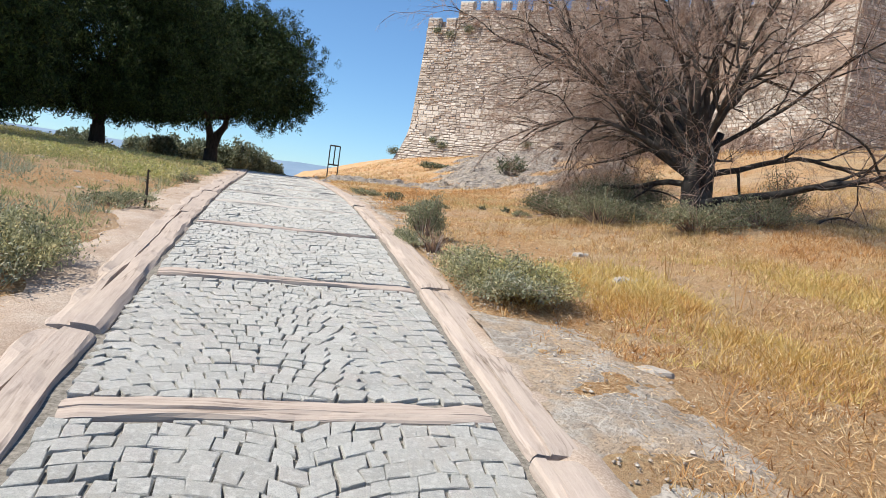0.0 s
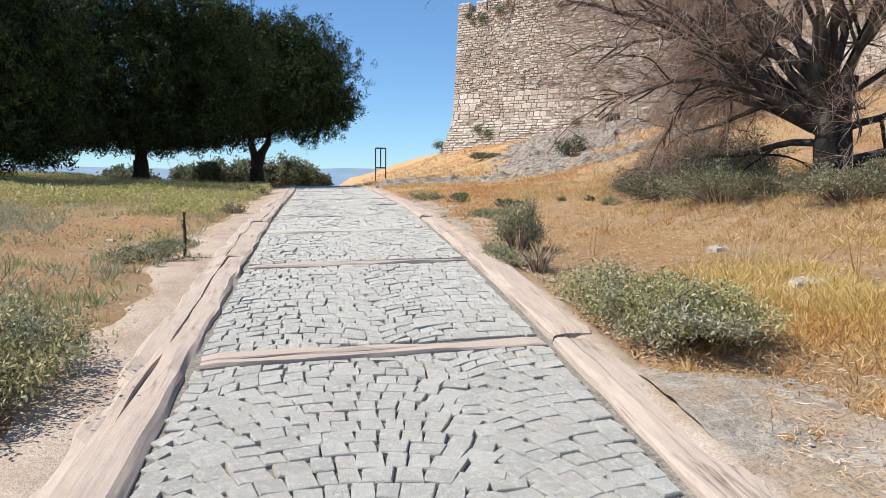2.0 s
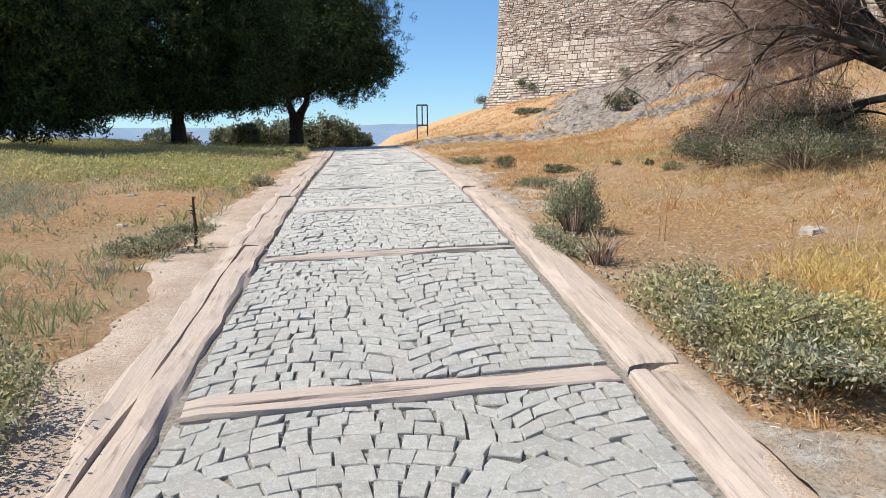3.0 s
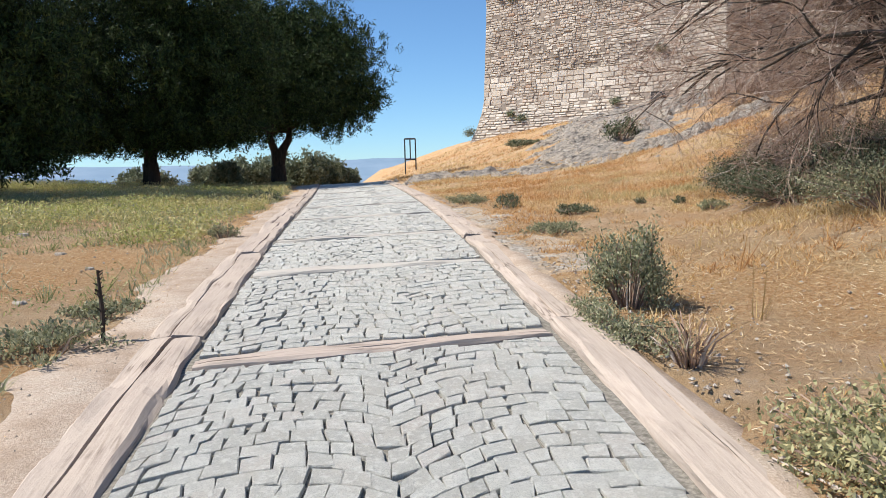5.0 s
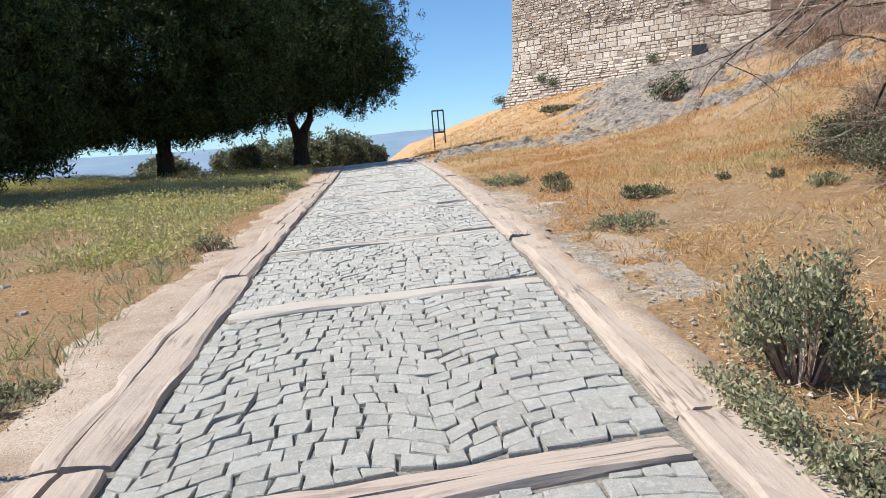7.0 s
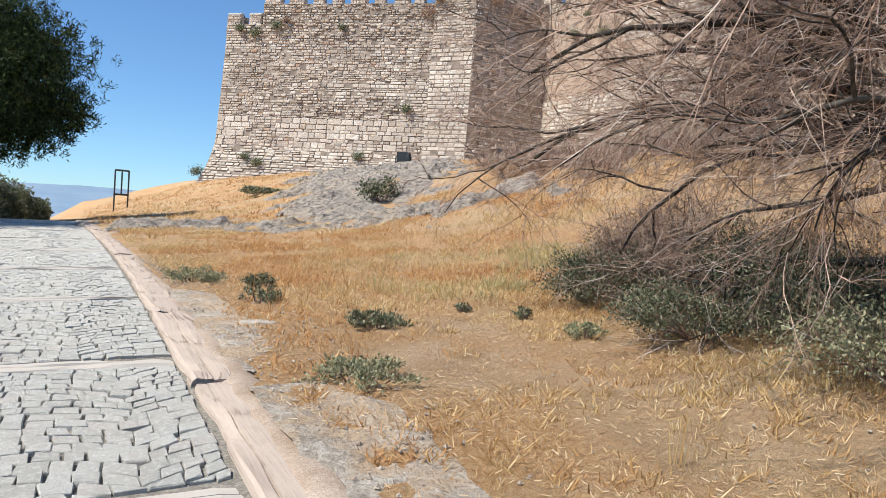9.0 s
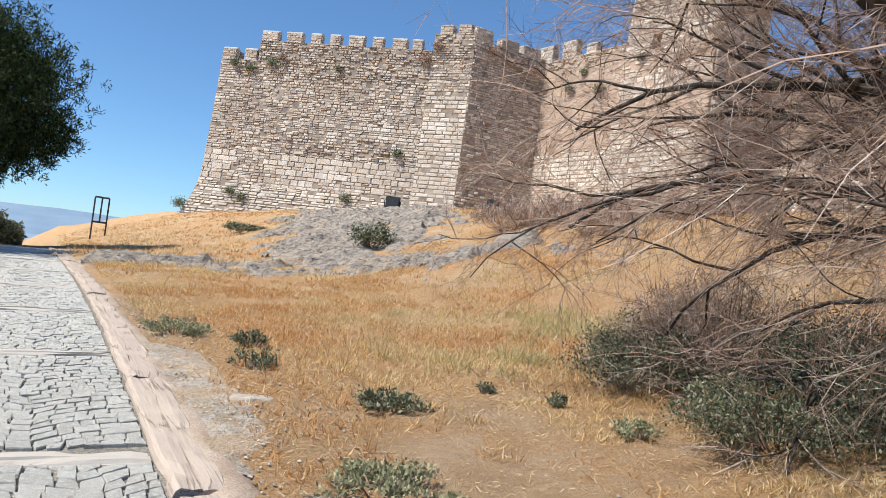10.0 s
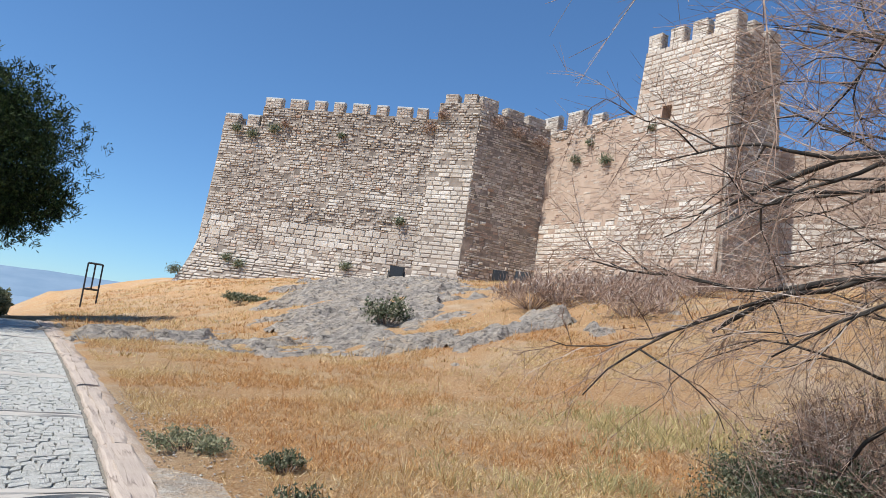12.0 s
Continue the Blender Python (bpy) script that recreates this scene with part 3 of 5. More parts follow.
# stone length, height, stand-out, missing share, joint
STYLES = {
    "rubble": ((0.2, 0.62), (0.13, 0.27), (0.0, 0.09), 0.1, 0.022),
    "rough": ((0.2, 0.55), (0.14, 0.26), (0.0, 0.13), 0.22, 0.03),
    "block": ((0.5, 1.15), (0.38, 0.6), (0.02, 0.08), 0.02, 0.022),
    "course": ((0.35, 0.95), (0.28, 0.36), (0.02, 0.06), 0.05, 0.03),
    "pink": ((0.3, 0.7), (0.12, 0.2), (-0.02, 0.025), 0.3, 0.02),
    "flare": ((0.3, 0.8), (0.16, 0.3), (0.0, 0.12), 0.06, 0.03),
}
STYLE_MAT = {"rubble": RUBBLE, "rough": RUBBLE, "block": ASHLAR, "course": ASHLAR, "pink": BRICKY, "flare": ASHLAR}


def core(face, thick, name, parent, material, steps=14, hole=None):
    """The mortared body of a wall behind its stones; hole: a window (s0, s1, z0, z1) set into it."""
    verts, faces = [], []
    zs = list(np.linspace(min(face.z0) - 1.2, face.z1, steps))
    ss = list(np.linspace(0, face.len, max(2, int(face.len / 1.5)) + 1))
    if hole:
        ss, zs = sorted(ss + list(hole[:2])), sorted(zs + list(hole[2:]))
    cols = []
    for s in ss:
        col = []
        for z in zs:
            col.append(len(verts))
            verts.append(face.at(s, float(z), -0.005))
        top = face.at(s, face.z1, -thick)
        for z in (face.z1, float(zs[0])):
            col.append(len(verts))
            verts.append(Vector((top.x, top.y, z)))
        cols.append(col)
    for k, (a, b) in enumerate(zip(cols, cols[1:])):
        for i in range(len(a) - 1):
            mid = (ss[k] + ss[k + 1]) / 2
            if hole and i < len(zs) - 1 and hole[0] < mid < hole[1] and hole[2] < (zs[i] + zs[i + 1]) / 2 < hole[3]:
                continue
            faces.append((a[i], b[i], b[i + 1], a[i + 1]))
    faces.append(tuple(cols[0]))
    faces.append(tuple(reversed(cols[-1])))
    if hole:
        n0 = len(verts)
        rim = ((hole[0], hole[2]), (hole[1], hole[2]), (hole[1], hole[3]), (hole[0], hole[3]))
        verts += [face.at(s, z, -0.005) for s, z in rim] + [face.at(s, z, -0.8) for s, z in rim]
        faces += [(n0 + j, n0 + (j + 1) % 4, n0 + 4 + (j + 1) % 4, n0 + 4 + j) for j in range(4)] + [(n0 + 4, n0 + 5, n0 + 6, n0 + 7)]
    return child(name, mesh_of(name, verts, faces, material), parent)


def merlon(parent, face, s0, s1, z0, z1, thick, seed, cap=True, mat=RUBBLE):
    rng = np.random.default_rng(seed)
    verts, faces = [], []
    pa, pb = face.at(s0, face.z1), face.at(s1, face.z1)
    corners = [pa, pb, pb - face.n * thick, pa - face.n * thick]
    sides = [Face((corners[i].x, corners[i].y), (corners[(i + 1) % 4].x, corners[(i + 1) % 4].y), (z0, z0), z1, 0, 0) for i in range(4)]
    for side in sides:
        z = z0 - 0.05
        while z < z1 - 0.05:
            h = rng.uniform(0.14, 0.24)
            zt = min(z + h, z1)
            s = 0.0
            while s < side.len - 0.02:
                w = min(rng.uniform(0.2, 0.5), side.len - s)
                n0 = len(verts)
                verts += box_verts(side, s, s + w, z, zt, rng.uniform(0.01, 0.05), rng, 0.012)
                faces += [tuple(n0 + i for i in q) for q in BOX_FACES]
                s += w
            z = zt
    body = child("merlon", mesh_of("merlon", verts, faces, mat), parent)
    v = [Vector((c.x, c.y, z0 - 0.1)) for c in corners] + [Vector((c.x, c.y, z1 - 0.02)) for c in corners]
    f = [(4, 5, 6, 7)] + [(j, (j + 1) % 4, 4 + (j + 1) % 4, 4 + j) for j in range(4)]
    child("merlon_core", mesh_of("merlon_core", v, f, MORTAR), body)
    if cap:
        over = 0.05
        mid = (corners[0] + corners[2]) / 2
        ring = [mid + (c - mid) * (1 + over) for c in corners]
        v = [Vector((c.x, c.y, z1)) for c in ring] + [Vector((c.x, c.y, z1 + 0.1)) for c in ring]
        for p in ((ring[0] + ring[3]) / 2, (ring[1] + ring[2]) / 2):
            v.append(Vector((p.x, p.y, z1 + 0.22)))
        f = [(0, 1, 5, 4), (1, 2, 6, 5), (2, 3, 7, 6), (3, 0, 4, 7), (4, 5, 9, 8), (6, 7, 8, 9), (5, 6, 9), (7, 4, 8), (3, 2, 1, 0)]
        child("coping", mesh_of("coping", v, f, COPING), body, "pale weathered cement cap")
    return body


def block_meshes():
    """A few unit blocks with uneven, rounded faces; x along, y out, z up."""
    rng = np.random.default_rng(70)
    made = []
    for _ in range(8):
        def ring(k, y, jit):
            return [(sx * 0.5 * k + rng.uniform(-jit, jit), y, sz * 0.5 * k + rng.uniform(-jit, jit)) for sx, sz in ((-1, -1), (1, -1), (1, 1), (-1, 1))]
        v = ring(1.0, -1.0, 0) + ring(0.99, 0.3, 0.03) + ring(0.88, 1.0, 0.03)
        made.append(mesh_of("stone_block", v, BOX_FACES, ASHLAR_PART))
    return made


BLOCKS = block_meshes()


def wall(name, label, a, b, z0, z1, batter, flare, zones, seed, thick=1.6, end_a=0.0, end_b=0.0, mortar=MORTAR, singly=(), hole=None):
    """A wall with its stones; stones of the styles in singly are objects of their own."""
    parent = thing(name, (0, 0, 0), label, "castle wall", "castle walls", "structure")
    f = Face(a, b, z0, z1, batter, flare)
    f.end_a, f.end_b = end_a, end_b
    core(f, thick, "wall_core", parent, mortar, hole=hole)
    rng = np.random.default_rng(seed + 500)
    count = 0
    for style, (v, fc) in lay_stones(f, zones, seed, hole).items():
        if style in singly:
            keep_v = []
            for k in range(0, len(v), 12):
                box = v[k:k + 12]
                if count >= 290:
                    keep_v += box
                    continue
                mid = sum(box[8:12], Vector()) / 4
                along, up = box[5] - box[4], box[7] - box[4]
                ob = child("stone_block", BLOCKS[int(rng.integers(8))], parent)
                out = f.n * 0.05
                x, z = along, up
                m = Matrix((x, out, z)).transposed().to_4x4()
                ob.matrix_world = Matrix.Translation(mid - out) @ m
                count += 1
            v = keep_v
            fc = [tuple(k * 12 + i for i in q) for k in range(len(v) // 12) for q in BOX_FACES]
            if not v:
                continue
        ob = child("stones", mesh_of("stones", v, fc, STYLE_MAT[style]), parent)
        tagged(ob, kind="stuff")
    return parent, f


def front_zone(s, z):
    k = float(vnoise(s * 0.35, z * 0.5, 21))
    if z < 6.6:
        return "flare"
    if z < 7.7:
        return "rubble" if k > 0.3 else "block"
    if 7.7 < z < 9.3 and (s > 5.5 or s < 2.5):
        return "block" if k > 0.2 else "rough"
    if 9.3 < z < 11.2 and 4 < s < 18 and k > 0.42:
        return "rough"
    if 10.6 < z < 12.2 and s > 9:
        return "course"
    if s < 0.8:
        return "course"
    if z > 15.2:
        return "rough"
    return "rubble"


def bastion_zone(s, z):
    return "rough" if z > 17 else ("course" if z < 15 else "rubble")


def shade_zone(s, z):
    return "rough" if z > 16.5 or z < 8 else ("pink" if z < 12 and float(vnoise(s * 0.5, z * 0.6, 4)) > 0.55 else "rubble")


def inner_zone(s, z):
    k = float(vnoise(s * 0.4, z * 0.4, 31))
    if z < 9:
        return "rough"
    if z < 11.4:
        return "course"
    if z > 18.2:
        return "rough"
    return "rubble" if k > 0.62 else "pink"


def tower_zone(s, z):
    if 11.2 < z < 13.6:
        return "pink" if float(vnoise(s * 0.5, z, 5)) > 0.25 else "course"
    if z < 8.2:
        return "rough"
    return "course" if float(vnoise(s * 0.2, z * 1.1, 8)) > 0.16 else "pink"


A, B, C, D = (18.8, 63.2), (30.8, 50.7), (32.6, 47.9), (39.1, 47.35)
H0, E, F, G = (39.1, 38.3), (35.8, 35.5), (35.8, 29.2), (40.2, 29.2)

front_wall, face_front = wall("castle_wall", "tall rubble stone castle wall with pale block courses", A, B, (4.2, 5.8), 16.7, 0.47, 0.65, front_zone, 11, end_a=1.0, singly=("block",))
w2, face_bl = wall("castle_bastion", "projecting stone bastion lit by the sun", B, C, (5.7, 5.9), 19.6, 0.75, 0.3, bastion_zone, 12, end_b=0.4)
w3, face_br = wall("castle_bastion", "shaded stone flank of the bastion", C, D, (5.9, 6.6), 19.2, 0.75, 0.2, shade_zone, 13, end_a=0.75)
w4, face_in = wall("castle_wall", "recessed pinkish stone curtain wall", (39.1, 49.5), (39.1, 34.5), (6.4, 7.4), 19.0, 0.5, 0.3, inner_zone, 14, mortar=MORTAR_PINK)
w5, face_tl = wall("castle_tower", "square stone tower with pale courses and pink brick band", E, F, (7.2, 7.6), 21.4, 0.9, 0.1, tower_zone, 15, end_a=0.5, end_b=0.6, thick=1.2, mortar=MORTAR_PINK, singly=("course",), hole=(1.95, 2.6, 16.6, 17.5))
w6, face_tr = wall("castle_tower", "shaded flank of the square stone tower", F, G, (7.4, 8.2), 21.4, 0.9, 0.1, shade_zone, 16, end_a=0.9, thick=1.2)
w7, face_far = wall("castle_wall", "lower pinkish castle wall beyond the tower", (40.2, 31), (52, 8), (8, 9), 15.6, 0.4, 0.2, inner_zone, 17, mortar=MORTAR_PINK)
# the sides that close the castle
w8, face_west = wall("castle_wall", "rubble stone side wall of the castle", (27, 90), A, (3.0, 4.2), 17.4, 0.3, 0.6, lambda s, z: "rubble", 18, end_b=0.8)
w9, face_tb = wall("castle_tower", "rear side of the square stone tower", (40.2, 35.5), E, (7.2, 7.2), 21.4, 0.5, 0.1, lambda s, z: "course", 19, end_b=0.9)


def crenellate():
    k = 100
    # two low merlons at the corner, then nine on the long wall
    for s0, w in ((0.0, 1.1), (1.9, 1.0)):
        merlon(front_wall, face_front, s0, s0 + w, 16.65, 17.45, 0.6, k)
        k += 1
    f2 = Face(tuple(face_front.at(3.1, 16.7))[:2], B, (17.2, 17.2), 18.3, 0, 0)
    core(f2, 1.4, "parapet", front_wall, MORTAR, 3)
    for style, (v, fc) in lay_stones(f2, lambda s, z: "rough", 77).items():
        tagged(child("stones", mesh_of("stones", v, fc, RUBBLE), front_wall), kind="stuff")
    for s0, w in ((0.1, 1.35), (2.2, 1.25), (4.25, 0.85), (5.85, 0.8), (7.4, 1.2), (9.35, 0.8), (10.95, 1.1), (12.55, 0.75), (13.75, 0.8)):
        if s0 + w < f2.len:
            merlon(front_wall, f2, s0, s0 + w, 18.3, 18.98, 0.6, k)
            k += 1
    for s0, w in ((0.4, 1.0), (1.9, 1.0)):
        merlon(w2, face_bl, s0, s0 + w, 19.55, 20.3, 0.7, k, cap=False)
        k += 1
    for s0, w in ((0.0, 1.5), (2.3, 1.6), (4.4, 1.6)):
        merlon(w3, face_br, s0, s0 + w, 19.15, 19.15 + (1.0 if s0 < 1 else 0.75), 0.7, k, cap=False)
        k += 1
    for s0, w in ((1.4, 1.5), (4.0, 1.5), (6.6, 1.0)):
        merlon(w4, face_in, s0, s0 + w, 18.95, 20.2 if s0 < 6 else 19.6, 0.6, k)
        k += 1
    for s0, w in ((0.1, 0.95), (1.75, 0.95), (3.35, 1.0), (4.85, 1.35)):
        merlon(w5, face_tl, s0, s0 + w, 21.35, 22.5, 0.6, k, cap=False, mat=ASHLAR)
        k += 1
    for s0, w in ((0.0, 0.9), (1.6, 0.9), (3.2, 1.1)):
        merlon(w6, face_tr, s0, s0 + w, 21.35, 22.4, 0.6, k, cap=False)
        k += 1


crenellate()

# ---- rock, far land ----


def seg_dist(x, y, a, b):
    ax, ay = a
    bx, by = b
    t = np.clip(((x - ax) * (bx - ax) + (y - ay) * (by - ay)) / ((bx - ax) ** 2 + (by - ay) ** 2), 0, 1)
    return np.hypot(x - ax - t * (bx - ax), y - ay - t * (by - ay))


def rock_depth(x, y):
    d1 = 2.3 - seg_dist(x, y, (6.8, 25.0), (13.3, 19.2))
    d2 = 3.4 - seg_dist(x, y, (12.0, 23.5), (17.0, 33.0))
    d3 = 4.4 - seg_dist(x, y, (17.0, 33.0), (25.0, 43.5))
    d4 = 1.5 - seg_dist(x, y, (11.6, 19.6), (14.6, 19.6))
    return np.maximum(np.maximum(d1, d2), np.maximum(d3, d4)) + (fbm(x * 0.9, y * 0.9, 14) - 0.55) * 8.5


def build_rock():
    xs, ys = np.arange(4, 31, 0.12), np.arange(15, 50, 0.12)
    gx, gy = np.meshgrid(xs, ys)
    m = rock_depth(gx, gy)
    u, v = gx * 0.8 + gy * 0.35, gy * 0.8 - gx * 0.3
    ridge = 1 - 2 * np.abs(fbm(u * 0.9, v * 1.6, 41, 5) - 0.48) * 2.2
    steps = fbm(u * 0.5, v * 0.8, 51, 3) * 6
    ledge = (np.floor(steps) + np.clip((steps - np.floor(steps)) * 4, 0, 1)) / 6
    crag = 0.3 * ridge + 0.75 * (ledge - 0.4) + 0.22 * (np.abs(fbm(u * 3.2, v * 4.5, 61, 3) - 0.44) * 2)
    z = land(gx, gy) + np.clip(m, -1.2, 0.8) * 0.1 + (crag - 0.2) * np.clip(m, 0, 1) * 0.62 - 0.02
    keep = m > -0.6
    idx = np.arange(gx.size).reshape(gx.shape)
    ok = keep[:-1, :-1] & keep[1:, :-1] & keep[1:, 1:] & keep[:-1, 1:]
    f = np.stack([idx[:-1, :-1], idx[:-1, 1:], idx[1:, 1:], idx[1:, :-1]], -1)[ok]
    used = np.unique(f)
    remap = np.zeros(gx.size, int)
    remap[used] = np.arange(len(used))
    verts = np.stack([gx, gy, z], -1).reshape(-1, 3)[used]
    me = mesh_of("rock_outcrop", verts, remap[f], ROCK)
    tagged(new("rock_outcrop", me), "craggy grey limestone outcrop below the castle wall", "rock", kind="structure")


build_rock()


def build_hills():
    # two far ridges; their haze is only the blue of the material
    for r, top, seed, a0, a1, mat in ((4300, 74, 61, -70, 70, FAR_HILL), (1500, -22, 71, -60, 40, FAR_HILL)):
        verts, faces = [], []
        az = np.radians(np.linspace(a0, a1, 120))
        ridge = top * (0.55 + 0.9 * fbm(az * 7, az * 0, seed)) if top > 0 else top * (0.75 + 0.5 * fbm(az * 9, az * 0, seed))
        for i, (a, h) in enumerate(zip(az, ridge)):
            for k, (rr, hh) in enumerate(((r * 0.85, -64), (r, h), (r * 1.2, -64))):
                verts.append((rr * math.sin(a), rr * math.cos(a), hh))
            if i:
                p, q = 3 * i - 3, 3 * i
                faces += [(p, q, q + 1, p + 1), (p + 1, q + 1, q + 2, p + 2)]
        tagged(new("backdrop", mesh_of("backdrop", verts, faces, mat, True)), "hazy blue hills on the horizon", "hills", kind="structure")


build_hills()

# ---- trees ----


def tube(verts, faces, pts, radii, sides=6):
    """Append a tapered tube along pts."""
    pts = [np.asarray(p, float) for p in pts]
    ref = np.array((0.31, 0.17, 0.93))
    n0 = len(verts)
    for i, (p, r) in enumerate(zip(pts, radii)):
        d = pts[min(i + 1, len(pts) - 1)] - pts[max(i - 1, 0)]
        d = d / (np.linalg.norm(d) + 1e-9)
        a = np.cross(d, ref)
        a /= np.linalg.norm(a) + 1e-9
        b = np.cross(d, a)
        for k in range(sides):
            t = 2 * math.pi * k / sides
            verts.append(tuple(p + r * (math.cos(t) * a + math.sin(t) * b)))
    for i in range(len(pts) - 1):
        for k in range(sides):
            a, b = n0 + i * sides, n0 + (i + 1) * sides
            faces.append((a + k, a + (k + 1) % sides, b + (k + 1) % sides, b + k))
    faces.append(tuple(n0 + (len(pts) - 1) * sides + k for k in range(sides)))


def leaf_quads(rng, centres, length, width, flat=0.0, up=None):
    """Small pointed leaves round given centres."""
    n = len(centres)
    d = rng.normal(size=(n, 3))
    if up is not None:
        d = d * (1 - up) + np.array((0, 0, 1)) * up * 1.6
    d /= np.linalg.norm(d, axis=1, keepdims=True)
    s = np.cross(d, rng.normal(size=(n, 3)))
    s /= np.linalg.norm(s, axis=1, keepdims=True) + 1e-9
    ln = rng.uniform(0.6, 1.25, (n, 1)) * length
    wd = rng.uniform(0.7, 1.2, (n, 1)) * width
    c = np.asarray(centres)
    return np.stack([c, c + d * ln * 0.5 + s * wd * 0.5, c + d * ln, c + d * ln * 0.5 - s * wd * 0.5], 1)


def pine(name_label, base, trunk_r, stems, lobes, seed, tufts, skirt=1.5):
    """Umbrella pine: trunk that forks into stems, and a crown of needle tufts in lobes (centre, radii)."""
    rng = np.random.default_rng(seed)
    tree = thing("pine_tree", base, name_label, "tree", "pines beside the ramp")
    verts, faces = [], []
    tube(verts, faces, [(0, 0, -0.5), (0, 0, 0.05), (0.02, 0, 0.5), (0.0, 0, 0.95)], [trunk_r * 1.45, trunk_r * 1.15, trunk_r, trunk_r * 0.95], 10)
    child("trunk", mesh_of("trunk", verts, faces, BARK, True), tree, "dark fissured pine trunk")
    for tip in stems:
        v, f = [], []
        tip = np.array(tip, float)
        tube(v, f, [(0, 0, 0.7), tip * 0.35 + (0, 0, 0.55), tip * 0.7 + rng.normal(0, 0.1, 3), tip], [trunk_r * 0.72, trunk_r * 0.6, trunk_r * 0.45, trunk_r * 0.25], 8)
        for _ in range(6):
            c, r = lobes[int(rng.integers(len(lobes)))]
            e = np.array(c) + rng.normal(0, 0.4, 3) * np.array(r)
            tube(v, f, [tip * 0.75, (tip + e) / 2 + (0, 0, 0.2), e], [trunk_r * 0.25, trunk_r * 0.14, trunk_r * 0.04], 5)
        child("limb", mesh_of("limb", v, f, BARK, True), tree)
    cs = []
    vol = np.array([r[0] * r[1] * r[2] for _, r in lobes]) ** 0.7
    for (c, r), n in zip(lobes, (tufts * vol / vol.sum()).astype(int)):
        d = rng.normal(size=(n, 3))
        d /= np.linalg.norm(d, axis=1, keepdims=True)
        rad = rng.uniform(0.12, 1.0, (n, 1)) ** 0.45
        lump = 0.56 + 0.74 * vnoise(d[:, 0] * 3.6 + c[0], d[:, 1] * 3.6 + d[:, 2] * 3.1 + c[1], seed)[:, None]
        cs.append(np.array(c) + d * rad * lump * np.array(r))
    cs = np.concatenate(cs)
    cs = cs[cs[:, 2] > skirt + 0.6 * vnoise(cs[:, 0] * 0.9, cs[:, 1] * 0.9, seed)]
    # each tuft is a spray of narrow needles
    reps = 24
    pts = np.repeat(cs, reps, 0) + rng.normal(0, 0.085, (len(cs) * reps, 3))
    q = leaf_quads(rng, pts, 0.19, 0.04, up=0.3)
    child("crown", soup("crown", q, NEEDLE), tree, "dense dark green needles, sunlit on top")
    return tree


pine("umbrella pine with a forked dark trunk beside the ramp", (0.4, 34.75, float(land(0.4, 34.75))), 0.36, [(-0.3, 0.2, 3.2), (0.75, -0.1, 3.4)],
     [((0.3, 0, 5.2), (4.0, 4.0, 2.6)), ((2.6, -0.6, 5.4), (2.9, 2.8, 2.3)), ((-2.8, 0.3, 4.8), (3.1, 3.2, 2.4)), ((1.6, 0.2, 7.0), (2.8, 3.0, 2.0)),
      ((-1.2, 0.4, 7.4), (3.0, 3.0, 1.7)), ((3.9, 0.2, 4.0), (1.6, 1.6, 1.0)), ((0.4, -2.4, 3.7), (2.6, 1.8, 1.4)), ((-3.4, -1.2, 3.0), (2.3, 2.0, 1.2)), ((2.2, -1.0, 3.1), (2.0, 1.8, 1.0)), ((-1.4, 1.0, 3.0), (2.4, 2.0, 1.1))], 5, 9500, skirt=1.6)
pine("broad dark umbrella pine on the grassy verge", (-4.2, 28.1, float(land(-4.2, 28.1))), 0.3, [(-0.2, 0.1, 3.6), (0.4, 0.3, 3.2)],
     [((0, 0, 4.4), (4.0, 3.8, 2.9)), ((-3.0, -0.5, 4.2), (3.2, 3.2, 2.7)), ((2.6, 0.3, 4.6), (2.8, 3.0, 2.6)), ((0.3, 0, 7.2), (3.6, 3.4, 2.4)),
      ((-2.2, -1.2, 2.0), (2.6, 2.4, 1.1)), ((1.8, -0.6, 2.2), (2.6, 2.4, 1.1)), ((0, 1.5, 2.2), (3.0, 2.0, 1.1)), ((-4.4, 0.5, 2.0), (2.4, 2.2, 1.2))], 6, 10500, skirt=0.8)
pine("low spreading pine with dark drooping crown", (-8.3, 19.8, float(land(-8.3, 19.8))), 0.28, [(0.1, 0.0, 2.9), (-0.5, 0.2, 3.2)],
     [((0.2, 0, 4.0), (3.8, 3.6, 2.9)), ((2.2, 0.2, 2.6), (2.0, 2.4, 2.2)), ((-2.6, -0.4, 4.0), (3.0, 3.0, 2.6)), ((0.6, 0.2, 6.6), (3.4, 3.2, 2.3)), ((1.2, 0.4, 1.2), (2.2, 2.0, 1.2)), ((-1.6, 0.6, 1.4), (2.4, 2.2, 1.3))], 7, 10000, skirt=0.0)


def unit(v):
    return v / (np.linalg.norm(v) + 1e-9)


def crooked(rng, start, way, length, steps, bend, arch):
    """A branch that rises, then bows over under its own weight."""
    pts, d = [np.asarray(start, float)], unit(np.asarray(way, float))
    for i in range(steps):
        k = i / steps
        d = unit(d + rng.normal(0, bend, 3) + np.array((0, 0, arch * (0.35 - 1.5 * k))))
        pts.append(pts[-1] + d * length / steps)
    return pts


